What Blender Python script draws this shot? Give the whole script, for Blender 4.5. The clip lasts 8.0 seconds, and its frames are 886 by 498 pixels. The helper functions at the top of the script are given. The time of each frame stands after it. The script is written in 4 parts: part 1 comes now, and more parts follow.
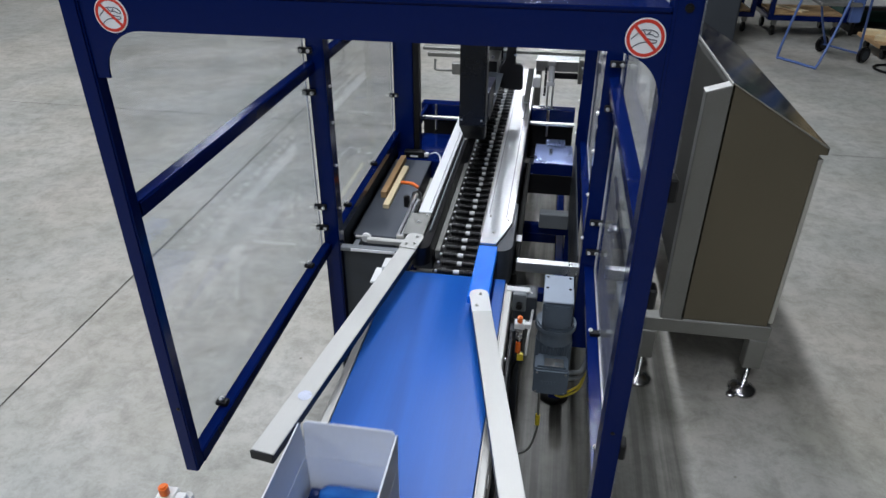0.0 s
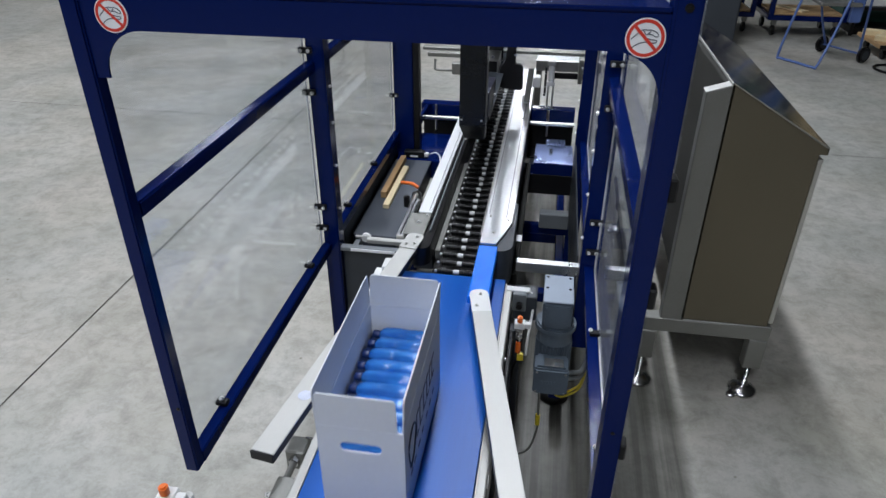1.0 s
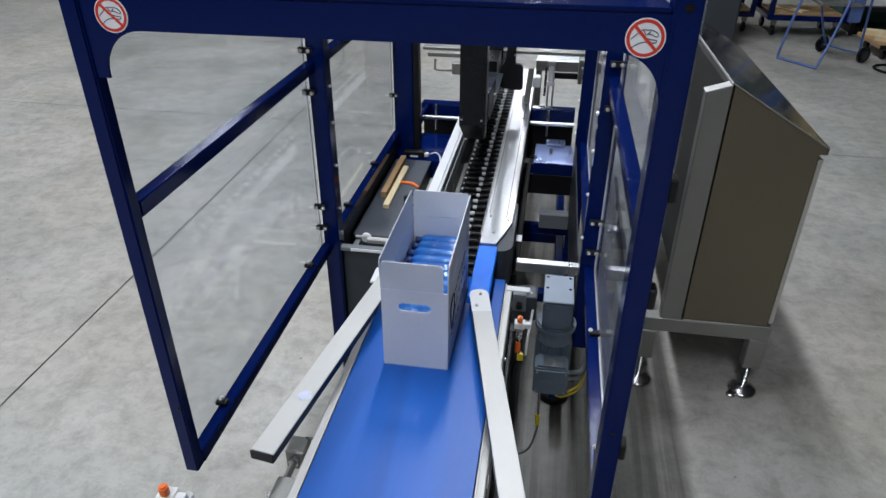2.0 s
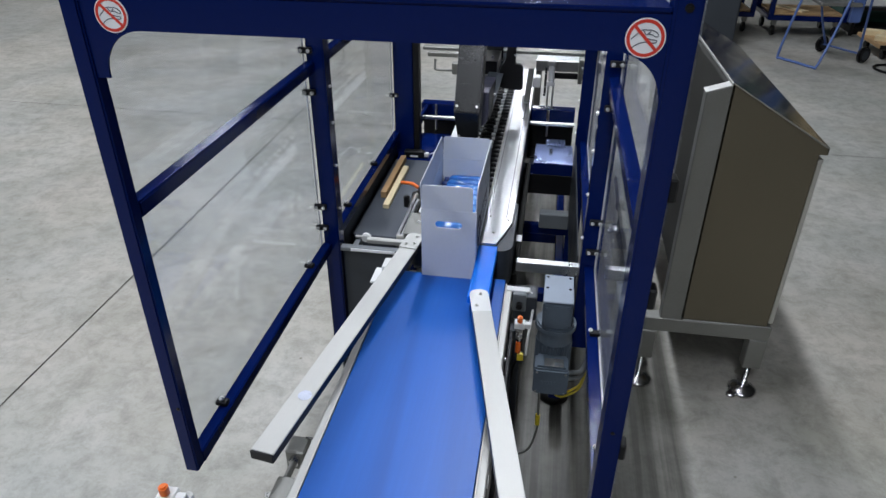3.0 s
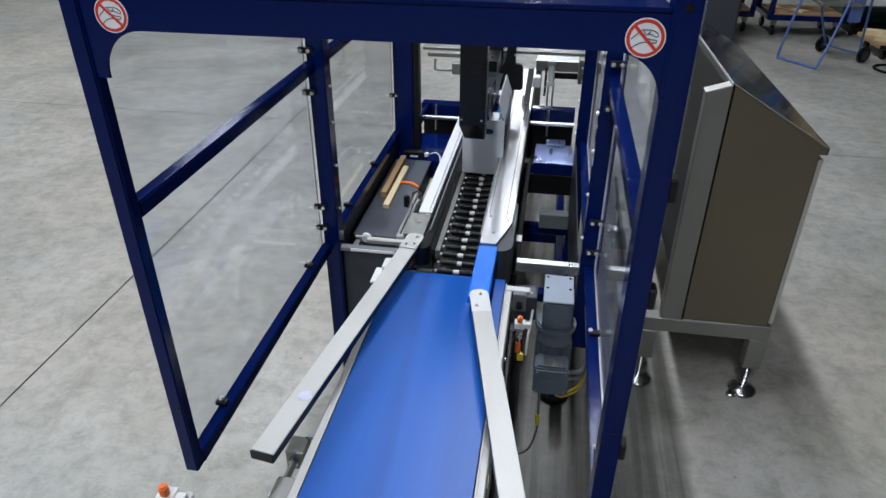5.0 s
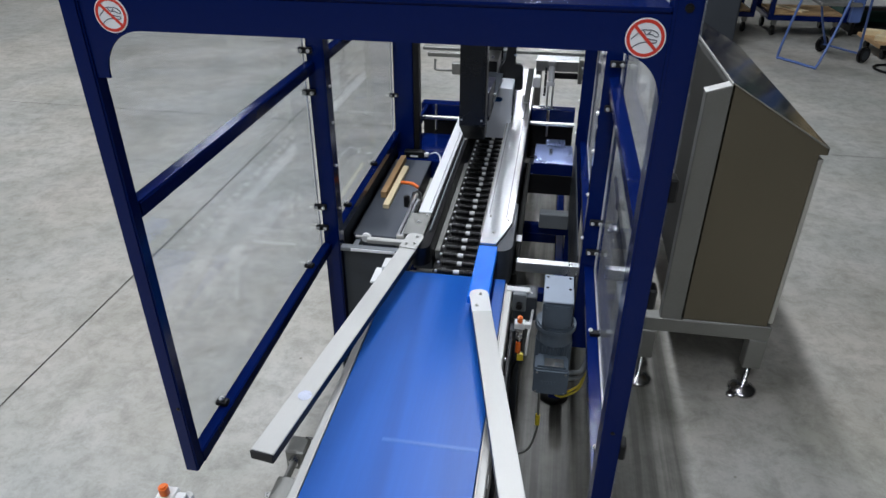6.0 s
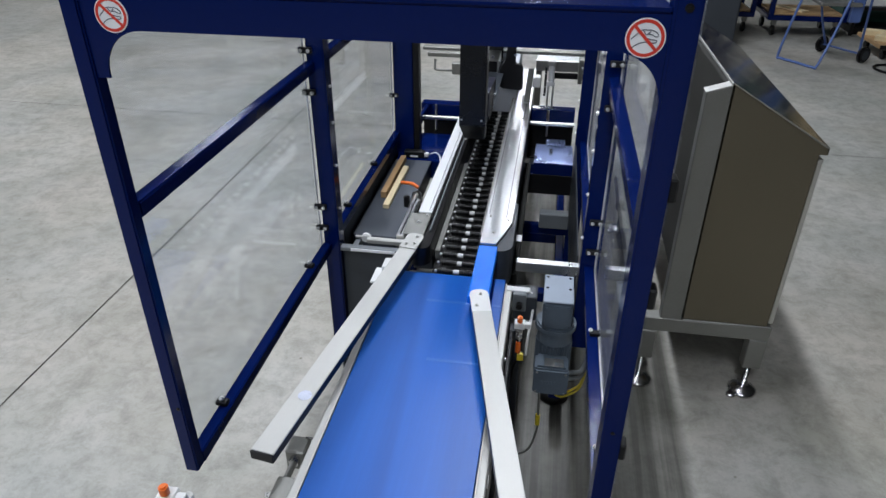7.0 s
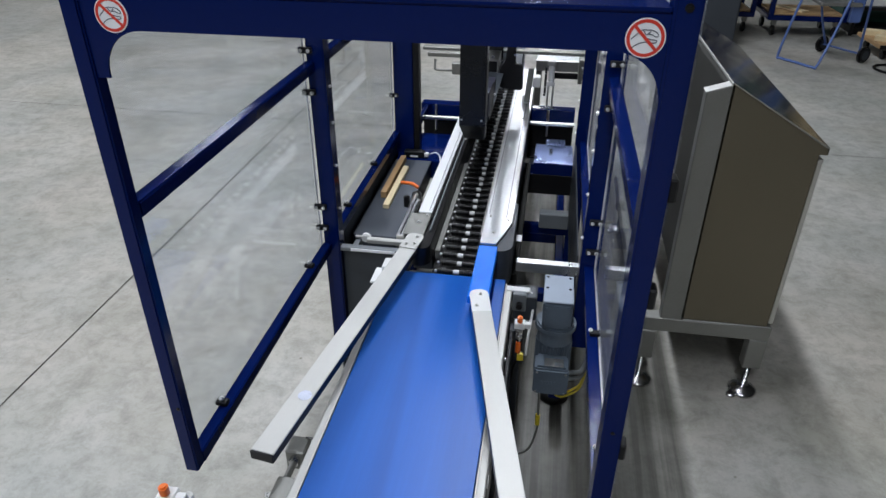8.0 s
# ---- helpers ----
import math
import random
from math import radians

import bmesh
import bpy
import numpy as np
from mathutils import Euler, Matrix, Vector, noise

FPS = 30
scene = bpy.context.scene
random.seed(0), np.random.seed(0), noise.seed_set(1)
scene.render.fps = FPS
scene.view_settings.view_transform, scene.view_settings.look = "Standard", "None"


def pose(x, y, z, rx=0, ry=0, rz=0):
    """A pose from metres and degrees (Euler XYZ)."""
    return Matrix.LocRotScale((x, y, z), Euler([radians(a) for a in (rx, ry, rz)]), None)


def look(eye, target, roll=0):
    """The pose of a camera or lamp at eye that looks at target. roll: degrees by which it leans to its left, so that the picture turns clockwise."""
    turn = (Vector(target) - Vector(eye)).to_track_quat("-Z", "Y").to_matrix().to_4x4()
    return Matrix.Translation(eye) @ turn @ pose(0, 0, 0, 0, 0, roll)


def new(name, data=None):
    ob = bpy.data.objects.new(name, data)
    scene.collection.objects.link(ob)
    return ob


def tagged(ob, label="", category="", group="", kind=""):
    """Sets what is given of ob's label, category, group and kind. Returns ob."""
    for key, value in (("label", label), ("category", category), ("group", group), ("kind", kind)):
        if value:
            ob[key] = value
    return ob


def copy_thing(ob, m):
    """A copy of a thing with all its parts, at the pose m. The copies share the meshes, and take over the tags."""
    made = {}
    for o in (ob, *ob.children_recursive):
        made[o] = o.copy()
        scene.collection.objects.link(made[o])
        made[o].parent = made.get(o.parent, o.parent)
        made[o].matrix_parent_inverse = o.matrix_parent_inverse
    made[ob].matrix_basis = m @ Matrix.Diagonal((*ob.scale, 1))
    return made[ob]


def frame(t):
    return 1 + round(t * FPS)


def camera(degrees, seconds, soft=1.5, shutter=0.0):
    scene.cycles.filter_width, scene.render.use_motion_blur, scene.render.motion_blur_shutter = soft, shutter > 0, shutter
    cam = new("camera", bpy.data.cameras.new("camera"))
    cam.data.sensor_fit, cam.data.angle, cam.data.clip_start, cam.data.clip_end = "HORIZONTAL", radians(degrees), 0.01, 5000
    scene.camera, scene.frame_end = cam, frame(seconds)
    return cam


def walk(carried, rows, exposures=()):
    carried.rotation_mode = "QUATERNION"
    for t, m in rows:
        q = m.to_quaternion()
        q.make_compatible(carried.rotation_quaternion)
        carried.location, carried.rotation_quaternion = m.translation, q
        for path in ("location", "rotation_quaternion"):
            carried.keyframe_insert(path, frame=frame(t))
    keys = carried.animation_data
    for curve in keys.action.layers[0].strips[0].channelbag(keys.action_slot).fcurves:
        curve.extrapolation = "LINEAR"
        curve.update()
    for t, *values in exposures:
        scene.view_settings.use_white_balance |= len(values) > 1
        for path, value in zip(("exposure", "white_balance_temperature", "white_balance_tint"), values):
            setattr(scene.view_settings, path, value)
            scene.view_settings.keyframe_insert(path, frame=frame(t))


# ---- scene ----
# ---- camera ----
cam = camera(66.9, 8.0, soft=1.5, shutter=0.4)
EYE = (0.0, 0.0, 2.0)
VIEW = look(EYE, (-0.1377, 0.8512, 1.4936), 0.206)
walk(cam, [(0.0, VIEW), (8.0, VIEW)])

# ---- light: a closed hall with rows of ceiling lamps ----
world = bpy.data.worlds.new("world")
scene.world = world
world.use_nodes = True
world.node_tree.nodes["Background"].inputs[0].default_value = (0.9, 0.95, 1.0, 1)
world.node_tree.nodes["Background"].inputs[1].default_value = 0.004
scene.view_settings.exposure = 0.0

LAMPS = [(-6.6, 1.0), (-6.6, 6.5), (-6.6, 12.0), (-0.5, -2.6), (-0.5, 2.8), (-0.5, 6.2), (-0.5, 12.5), (-0.5, 19.0), (-0.5, -7.5), (-6.6, -4.5)]
LAMP_POWER = 140
LAMP_Z = 6.6


# ---- materials ----
def mat(name, color, rough=0.5, metal=0.0, var=0.12, scale=6.0, fine=90.0, bump=0.04, rvar=0.12, stretch=(1, 1, 1), coat=0.0, dark=None, spec=0.5):
    """A surface with broad stains and fine grain in colour, gloss and relief."""
    m = bpy.data.materials.new(name)
    m.use_nodes = True
    nt = m.node_tree
    b = nt.nodes["Principled BSDF"]
    tc = nt.nodes.new("ShaderNodeTexCoord")
    mp = nt.nodes.new("ShaderNodeMapping")
    mp.inputs["Scale"].default_value = stretch
    nt.links.new(tc.outputs["Object"], mp.inputs[0])
    broad = nt.nodes.new("ShaderNodeTexNoise")
    broad.inputs["Scale"].default_value = scale
    broad.inputs["Detail"].default_value = 5
    grain = nt.nodes.new("ShaderNodeTexNoise")
    grain.inputs["Scale"].default_value = fine
    grain.inputs["Detail"].default_value = 3
    nt.links.new(mp.outputs[0], broad.inputs["Vector"])
    nt.links.new(mp.outputs[0], grain.inputs["Vector"])
    both = nt.nodes.new("ShaderNodeMath")
    both.operation = "MULTIPLY_ADD"
    nt.links.new(grain.outputs[0], both.inputs[0])
    both.inputs[1].default_value = 0.45
    nt.links.new(broad.outputs[0], both.inputs[2])
    ramp = nt.nodes.new("ShaderNodeValToRGB")
    lo = dark or tuple(c * (1 - var) for c in color)
    hi = tuple(min(1, c * (1 + var)) for c in color)
    ramp.color_ramp.elements[0].position, ramp.color_ramp.elements[1].position = 0.42, 1.0
    ramp.color_ramp.elements[0].color = (*lo, 1)
    ramp.color_ramp.elements[1].color = (*hi, 1)
    nt.links.new(both.outputs[0], ramp.inputs[0])
    nt.links.new(ramp.outputs[0], b.inputs["Base Color"])
    rr = nt.nodes.new("ShaderNodeMapRange")
    rr.inputs[1].default_value, rr.inputs[2].default_value = 0.4, 1.0
    rr.inputs[3].default_value, rr.inputs[4].default_value = max(0.03, rough - rvar), min(1, rough + rvar)
    nt.links.new(both.outputs[0], rr.inputs[0])
    nt.links.new(rr.outputs[0], b.inputs["Roughness"])
    b.inputs["Metallic"].default_value = metal
    b.inputs["Coat Weight"].default_value = coat
    b.inputs["Specular IOR Level"].default_value = spec
    if bump:
        bp = nt.nodes.new("ShaderNodeBump")
        bp.inputs["Strength"].default_value = bump
        bp.inputs["Distance"].default_value = 0.004
        nt.links.new(grain.outputs[0], bp.inputs["Height"])
        nt.links.new(bp.outputs[0], b.inputs["Normal"])
    return m


def glass_mat(name, color=(0.97, 0.985, 1.0), rough=0.02, haze=0.035):
    m = bpy.data.materials.new(name)
    m.use_nodes = True
    nt = m.node_tree
    nt.nodes.remove(nt.nodes["Principled BSDF"])
    out = nt.nodes["Material Output"]
    tr = nt.nodes.new("ShaderNodeBsdfTransparent")
    tr.inputs[0].default_value = (*color, 1)
    gl = nt.nodes.new("ShaderNodeBsdfGlossy")
    gl.inputs["Roughness"].default_value = rough
    df = nt.nodes.new("ShaderNodeBsdfDiffuse")
    df.inputs[0].default_value = (0.60, 0.70, 1.0, 1)
    lw = nt.nodes.new("ShaderNodeLayerWeight")
    lw.inputs[0].default_value = 0.5
    pw = nt.nodes.new("ShaderNodeMath")
    pw.operation = "POWER"
    nt.links.new(lw.outputs["Facing"], pw.inputs[0])
    pw.inputs[1].default_value = 4.0
    fr = nt.nodes.new("ShaderNodeMath")
    fr.operation = "MULTIPLY_ADD"
    nt.links.new(pw.outputs[0], fr.inputs[0])
    fr.inputs[1].default_value, fr.inputs[2].default_value = 0.36, 0.03
    m1 = nt.nodes.new("ShaderNodeMixShader")
    m1.inputs[0].default_value = haze
    m2 = nt.nodes.new("ShaderNodeMixShader")
    nt.links.new(tr.outputs[0], m1.inputs[1])
    nt.links.new(df.outputs[0], m1.inputs[2])
    nt.links.new(fr.outputs[0], m2.inputs[0])
    nt.links.new(m1.outputs[0], m2.inputs[1])
    nt.links.new(gl.outputs[0], m2.inputs[2])
    nt.links.new(m2.outputs[0], out.inputs[0])
    return m


def glow_mat(name, color, strength):
    m = bpy.data.materials.new(name)
    m.use_nodes = True
    b = m.node_tree.nodes["Principled BSDF"]
    b.inputs["Base Color"].default_value = (*color, 1)
    b.inputs["Emission Color"].default_value = (*color, 1)
    b.inputs["Emission Strength"].default_value = strength
    return m


BLUE = mat("blue powder coat", (0.0012, 0.0092, 0.082), 0.13, 0.0, 0.08, 3, 90, 0.0, 0.03, spec=0.2)
BLUE_LIGHT = mat("pale blue paint", (0.085, 0.145, 0.36), 0.4, 0.0, 0.12, 5, 200, 0.03)
BELT = mat("blue belt", (0.009, 0.096, 0.415), 0.36, 0.0, 0.10, 2.0, 40, 0.003, 0.05, (2.4, 0.06, 1), spec=0.36)
STEEL = mat("brushed stainless steel", (0.62, 0.61, 0.585), 0.36, 1.0, 0.08, 5, 140, 0.03, 0.08, (1, 1, 0.12))
STEEL_DULL = mat("dull stainless steel", (0.27, 0.268, 0.25), 0.45, 0.75, 0.1, 5, 140, 0.03, 0.08)
ALU_SIDE = mat("satin aluminium plate", (0.74, 0.75, 0.76), 0.42, 0.3, 0.08, 7, 120, 0.012, 0.09, (1, 0.15, 1))
MATT_BLACK = mat("matt black sheet", (0.016, 0.016, 0.015), 0.75, 0.0, 0.2, 6, 120, 0.02, 0.1, spec=0.15)
STEEL_SIDE = mat("bead-blasted steel panel", (0.20, 0.177, 0.130), 0.42, 0.9, 0.06, 2.5, 240, 0.02, 0.05)
FASTENER = mat("zinc plated fastener", (0.78, 0.78, 0.77), 0.3, 0.5, 0.08, 20, 160, 0.02)
# The machine's dark reflection is put into this steel's colour.
STEEL_SHADE = mat("steel sheet in dark reflection colour", (0.036, 0.035, 0.032), 0.55, 0.0, 0.2, 3, 120, 0.03, 0.06, (1, 1, 0.12), spec=0.2)
MIRROR = mat("mirror polished steel", (0.46, 0.45, 0.42), 0.11, 1.0, 0.06, 5, 4, 0.4, 0.05)
POLISHED = mat("polished steel", (0.6, 0.6, 0.59), 0.24, 1.0, 0.06, 9, 120, 0.02, 0.06)
ALU = mat("aluminium plate", (0.64, 0.65, 0.66), 0.32, 0.92, 0.08, 7, 120, 0.012, 0.09, (1, 0.15, 1))
ALU_COVER = mat("streaked aluminium cover", (0.57, 0.58, 0.59), 0.32, 0.88, 0.10, 6, 60, 0.0, 0.045, (9, 0.35, 1))
GUIDE = mat("satin steel bar", (0.52, 0.515, 0.49), 0.5, 0.4, 0.05, 6, 220, 0.03, 0.06, (1, 0.3, 1))
BLACK = mat("black plastic", (0.008, 0.008, 0.009), 0.4, 0.0, 0.3, 10, 120, 0.05, spec=0.32)
RUBBER = mat("black rubber", (0.006, 0.006, 0.0065), 0.34, 0.0, 0.25, 14, 160, 0.08, spec=0.3)
DARKGREY = mat("dark grey paint", (0.036, 0.043, 0.053), 0.45, 0.0, 0.15, 5, 200, 0.04)
BOX_GREY = mat("slate grey box paint", (0.056, 0.065, 0.080), 0.45, 0.0, 0.15, 5, 200, 0.04)
GREY = mat("mid grey paint", (0.16, 0.175, 0.185), 0.45, 0.0, 0.12, 5, 200, 0.04)
MOTOR = mat("grey motor casting", (0.105, 0.135, 0.17), 0.5, 0.0, 0.14, 12, 160, 0.12)
COVER = mat("pale blue-grey casting", (0.29, 0.34, 0.41), 0.45, 0.0, 0.1, 9, 160, 0.03)
ARM = mat("charcoal coated steel", (0.007, 0.0078, 0.0085), 0.3, 0.0, 0.15, 7, 160, 0.04, spec=0.28)
WHITE = mat("white plastic", (0.78, 0.78, 0.77), 0.4, 0.0, 0.04, 9, 120, 0.02)
ORANGE = mat("orange plastic", (0.85, 0.17, 0.02), 0.4, 0.0, 0.08, 20, 120, 0.02)
YELLOW = mat("yellow cable sleeve", (0.75, 0.58, 0.04), 0.45, 0.0, 0.1, 20, 120, 0.02)
RED = mat("red print", (0.72, 0.05, 0.03), 0.5, 0.0, 0.05, 20, 120, 0.0)
STICKER = mat("white sticker film", (0.90, 0.90, 0.92), 0.4, 0.0, 0.04, 20, 120, 0.0)
FILM = mat("pale translucent film", (0.56, 0.59, 0.70), 0.3, 0.0, 0.12, 60, 160, 0.02)
INK = mat("dark print", (0.05, 0.055, 0.09), 0.6, 0.0, 0.1, 20, 120, 0.0)
SPLICE = mat("pale belt splice", (0.035, 0.145, 0.50), 0.35, 0.0, 0.08, 9, 120, 0.02)
# Base colour paled for the light that the shelf plate reflects.
SHELF = mat("blue steel paled for reflected light", (0.30, 0.38, 0.66), 0.28, 0.85, 0.1, 6, 140, 0.01, 0.06)
TAPE = mat("blue tape", (0.002, 0.19, 0.85), 0.35, 0.0, 0.06, 9, 120, 0.03)
PINE = mat("pine wood", (0.84, 0.69, 0.42), 0.6, 0.0, 0.14, 4, 60, 0.08, 0.1, (6, 0.5, 6))
PLY = mat("worn plywood", (0.46, 0.29, 0.14), 0.6, 0.0, 0.25, 3, 40, 0.08, 0.1, (3, 0.6, 3))
CARD = mat("white lined cardboard", (0.70, 0.725, 0.77), 0.7, 0.0, 0.05, 5, 90, 0.03)
BOTTLE = mat("blue plastic bottle", (0.05, 0.28, 0.86), 0.12, 0.0, 0.35, 30, 70, 1.0, 0.08, (0.25, 1.3, 1.3), dark=(0.015, 0.11, 0.52))
BOTTLE.node_tree.nodes["Principled BSDF"].inputs["Transmission Weight"].default_value = 0.35
NAVY = mat("navy cap", (0.006, 0.022, 0.11), 0.35, 0.0, 0.2, 20, 120, 0.02)
PURPLE = mat("slate purple coated steel", (0.075, 0.075, 0.115), 0.4, 0.1, 0.12, 7, 160, 0.04)
GREEN = mat("dark green paint", (0.01, 0.07, 0.05), 0.45, 0.0, 0.12, 5, 160, 0.04)
CLEAR = glass_mat("clear polycarbonate")
GLOW = glow_mat("lamp diffuser", (1, 0.98, 0.95), 9)


def belt_sheen_bands(m, sheen_bands):
    """Lengthwise bands painted for ceiling reflections and guide shade; each: (x from, x to, gain)."""
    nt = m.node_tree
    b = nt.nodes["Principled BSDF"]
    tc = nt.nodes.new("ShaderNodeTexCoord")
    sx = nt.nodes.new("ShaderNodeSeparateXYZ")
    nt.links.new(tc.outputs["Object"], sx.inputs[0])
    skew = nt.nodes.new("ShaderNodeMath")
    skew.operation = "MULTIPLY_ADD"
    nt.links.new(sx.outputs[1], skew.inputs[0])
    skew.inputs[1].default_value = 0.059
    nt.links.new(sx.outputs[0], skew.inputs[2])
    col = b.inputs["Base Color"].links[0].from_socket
    for x0, x1, gain in sheen_bands:
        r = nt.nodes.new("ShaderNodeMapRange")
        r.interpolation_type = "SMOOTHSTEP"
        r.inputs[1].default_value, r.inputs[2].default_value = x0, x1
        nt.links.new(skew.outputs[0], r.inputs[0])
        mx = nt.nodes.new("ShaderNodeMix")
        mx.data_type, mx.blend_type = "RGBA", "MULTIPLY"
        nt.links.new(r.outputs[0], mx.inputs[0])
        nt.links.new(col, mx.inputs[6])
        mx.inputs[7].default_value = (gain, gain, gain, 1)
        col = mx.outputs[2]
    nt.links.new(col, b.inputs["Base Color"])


belt_sheen_bands(BELT, ((-0.40, -0.31, 1.10), (-0.275, -0.240, 0.92), (-0.240, -0.215, 1.20), (-0.15, -0.08, 0.84)))


def floor_mat():
    """Worn polished concrete: mottling, trowel marks, fine scratches, specks and a band of rubber marks and painted
    shade.
    """
    m = mat("polished concrete", (0.41, 0.397, 0.365), 0.42, 0.0, 0.10, 1.1, 55, 0.03, 0.14)
    nt = m.node_tree
    b = nt.nodes["Principled BSDF"]
    tc = nt.nodes.new("ShaderNodeTexCoord")

    def noise(scale, detail, rough=0.6, distort=0.0, stretch=(1, 1, 1), turn=0.0):
        mp = nt.nodes.new("ShaderNodeMapping")
        mp.inputs["Scale"].default_value = stretch
        mp.inputs["Rotation"].default_value = (0, 0, turn)
        nt.links.new(tc.outputs["Object"], mp.inputs[0])
        n = nt.nodes.new("ShaderNodeTexNoise")
        n.inputs["Scale"].default_value = scale
        n.inputs["Detail"].default_value = detail
        n.inputs["Roughness"].default_value = rough
        n.inputs["Distortion"].default_value = distort
        nt.links.new(mp.outputs[0], n.inputs["Vector"])
        return n.outputs[0]

    def ramp(value, p0, c0, p1, c1):
        r = nt.nodes.new("ShaderNodeValToRGB")
        r.color_ramp.elements[0].position, r.color_ramp.elements[1].position = p0, p1
        r.color_ramp.elements[0].color, r.color_ramp.elements[1].color = (*c0, 1), (*c1, 1)
        nt.links.new(value, r.inputs[0])
        return r.outputs[0]

    def times(a, c, factor=None):
        x = nt.nodes.new("ShaderNodeMix")
        x.data_type, x.blend_type = "RGBA", "MULTIPLY"
        x.inputs[0].default_value = 1.0
        if factor is not None:
            nt.links.new(factor, x.inputs[0])
        nt.links.new(a, x.inputs[6])
        if isinstance(c, tuple):
            x.inputs[7].default_value = (*c, 1)
        else:
            nt.links.new(c, x.inputs[7])
        return x.outputs[2]

    def step(value, lo, hi, out0=0.0, out1=1.0):
        r = nt.nodes.new("ShaderNodeMapRange")
        r.interpolation_type = "SMOOTHSTEP"
        r.inputs[1].default_value, r.inputs[2].default_value = lo, hi
        r.inputs[3].default_value, r.inputs[4].default_value = out0, out1
        nt.links.new(value, r.inputs[0])
        return r.outputs[0]

    def product(*v):
        out = v[0]
        for w in v[1:]:
            p = nt.nodes.new("ShaderNodeMath")
            p.operation = "MULTIPLY"
            nt.links.new(out, p.inputs[0])
            nt.links.new(w, p.inputs[1])
            out = p.outputs[0]
        return out

    col = b.inputs["Base Color"].links[0].from_socket
    # cloudy patches, some greenish and some warm
    col = times(col, ramp(noise(1.7, 9, 0.62, 0.5), 0.34, (0.80, 0.81, 0.78), 0.62, (1.05, 1.04, 1.04)))
    col = times(col, ramp(noise(9.0, 12, 0.80, 0.3), 0.38, (0.74, 0.74, 0.72), 0.56, (1.05, 1.05, 1.05)))
    col = times(col, ramp(noise(0.6, 4), 0.40, (1.03, 1.0, 0.96), 0.62, (0.97, 1.0, 1.01)))
    # scratches in two directions
    col = times(col, ramp(noise(1.0, 7, 0.7, 0.0, (46, 1.6, 1), 0.5), 0.60, (1, 1, 1), 0.74, (1.13, 1.13, 1.12)))
    col = times(col, ramp(noise(1.0, 7, 0.7, 0.0, (2.0, 40, 1), 0.25), 0.62, (1, 1, 1), 0.76, (0.84, 0.84, 0.83)))
    # dark band between machine and cabinet: rubber streaks plus painted machine shade
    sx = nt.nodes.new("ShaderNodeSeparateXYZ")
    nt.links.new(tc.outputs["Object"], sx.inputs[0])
    shade_band = product(step(sx.outputs[0], 0.665, 0.615), step(sx.outputs[0], -0.2, 0.0), step(sx.outputs[1], 5.2, 4.4), step(sx.outputs[1], -1.2, 0.6))
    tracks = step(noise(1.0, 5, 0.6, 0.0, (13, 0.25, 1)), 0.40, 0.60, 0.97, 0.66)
    col = times(col, (0.13, 0.128, 0.115), product(shade_band, tracks))
    # specks
    v = nt.nodes.new("ShaderNodeTexVoronoi")
    v.inputs["Scale"].default_value = 3.3
    nt.links.new(tc.outputs["Object"], v.inputs["Vector"])
    col = times(col, ramp(v.outputs[0], 0.018, (0.55, 0.54, 0.5), 0.03, (1, 1, 1)))
    nt.links.new(col, b.inputs["Base Color"])
    return m


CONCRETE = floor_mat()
JOINT = mat("joint filler", (0.175, 0.17, 0.155), 0.8, 0.0, 0.2, 8, 60, 0.05)
WALLPAINT = mat("hall wall paint", (0.10, 0.103, 0.108), 0.7, 0.0, 0.08, 1, 40, 0.03)


# ---- building helpers ----
def part(name, bm, material, parent=None, label=""):
    me = bpy.data.meshes.new(name)
    bm.to_mesh(me)
    bm.free()
    me.materials.append(material)
    ob = new(name, me)
    ob.parent = parent
    if label:
        ob["label"] = label
    return ob


def share(ob, name, m, parent):
    o = new(name, ob.data)
    o.parent = parent
    o.matrix_basis = m
    return o


def empty(name, x=0, y=0, z=0, label="", category="", group="", kind=""):
    e = new(name)
    e.empty_display_size = 0.05
    e.location = (x, y, z)
    return tagged(e, label, category, group, kind)


def smooth(bm, limit=0.7):
    for f in bm.faces:
        f.smooth = True
    for e in bm.edges:
        if len(e.link_faces) == 2 and e.calc_face_angle(0) > limit:
            e.smooth = False
    return bm


def block(x0, x1, y0, y1, z0, z1, bevel=0.002, m=None, bm=None, seg=1):
    """A box with softened edges."""
    t = bmesh.new()
    bmesh.ops.create_cube(t, size=1)
    for v in t.verts:
        v.co = ((x0 + x1) / 2 + v.co.x * (x1 - x0), (y0 + y1) / 2 + v.co.y * (y1 - y0), (z0 + z1) / 2 + v.co.z * (z1 - z0))
    if bevel:
        bmesh.ops.bevel(t, geom=t.edges[:], offset=bevel, segments=seg, affect="EDGES")
    return merge(t, bm, m)


def merge(t, bm=None, m=None):
    if m is not None:
        bmesh.ops.transform(t, matrix=m, verts=t.verts)
    if bm is None:
        return t
    me = bpy.data.meshes.new("temp")
    t.to_mesh(me)
    t.free()
    bm.from_mesh(me)
    bpy.data.meshes.remove(me)
    return bm


def along(a, b):
    """A pose at a whose z axis runs to b."""
    d = Vector(b) - Vector(a)
    return Matrix.Translation(a) @ d.to_track_quat("Z", "Y").to_matrix().to_4x4(), d.length


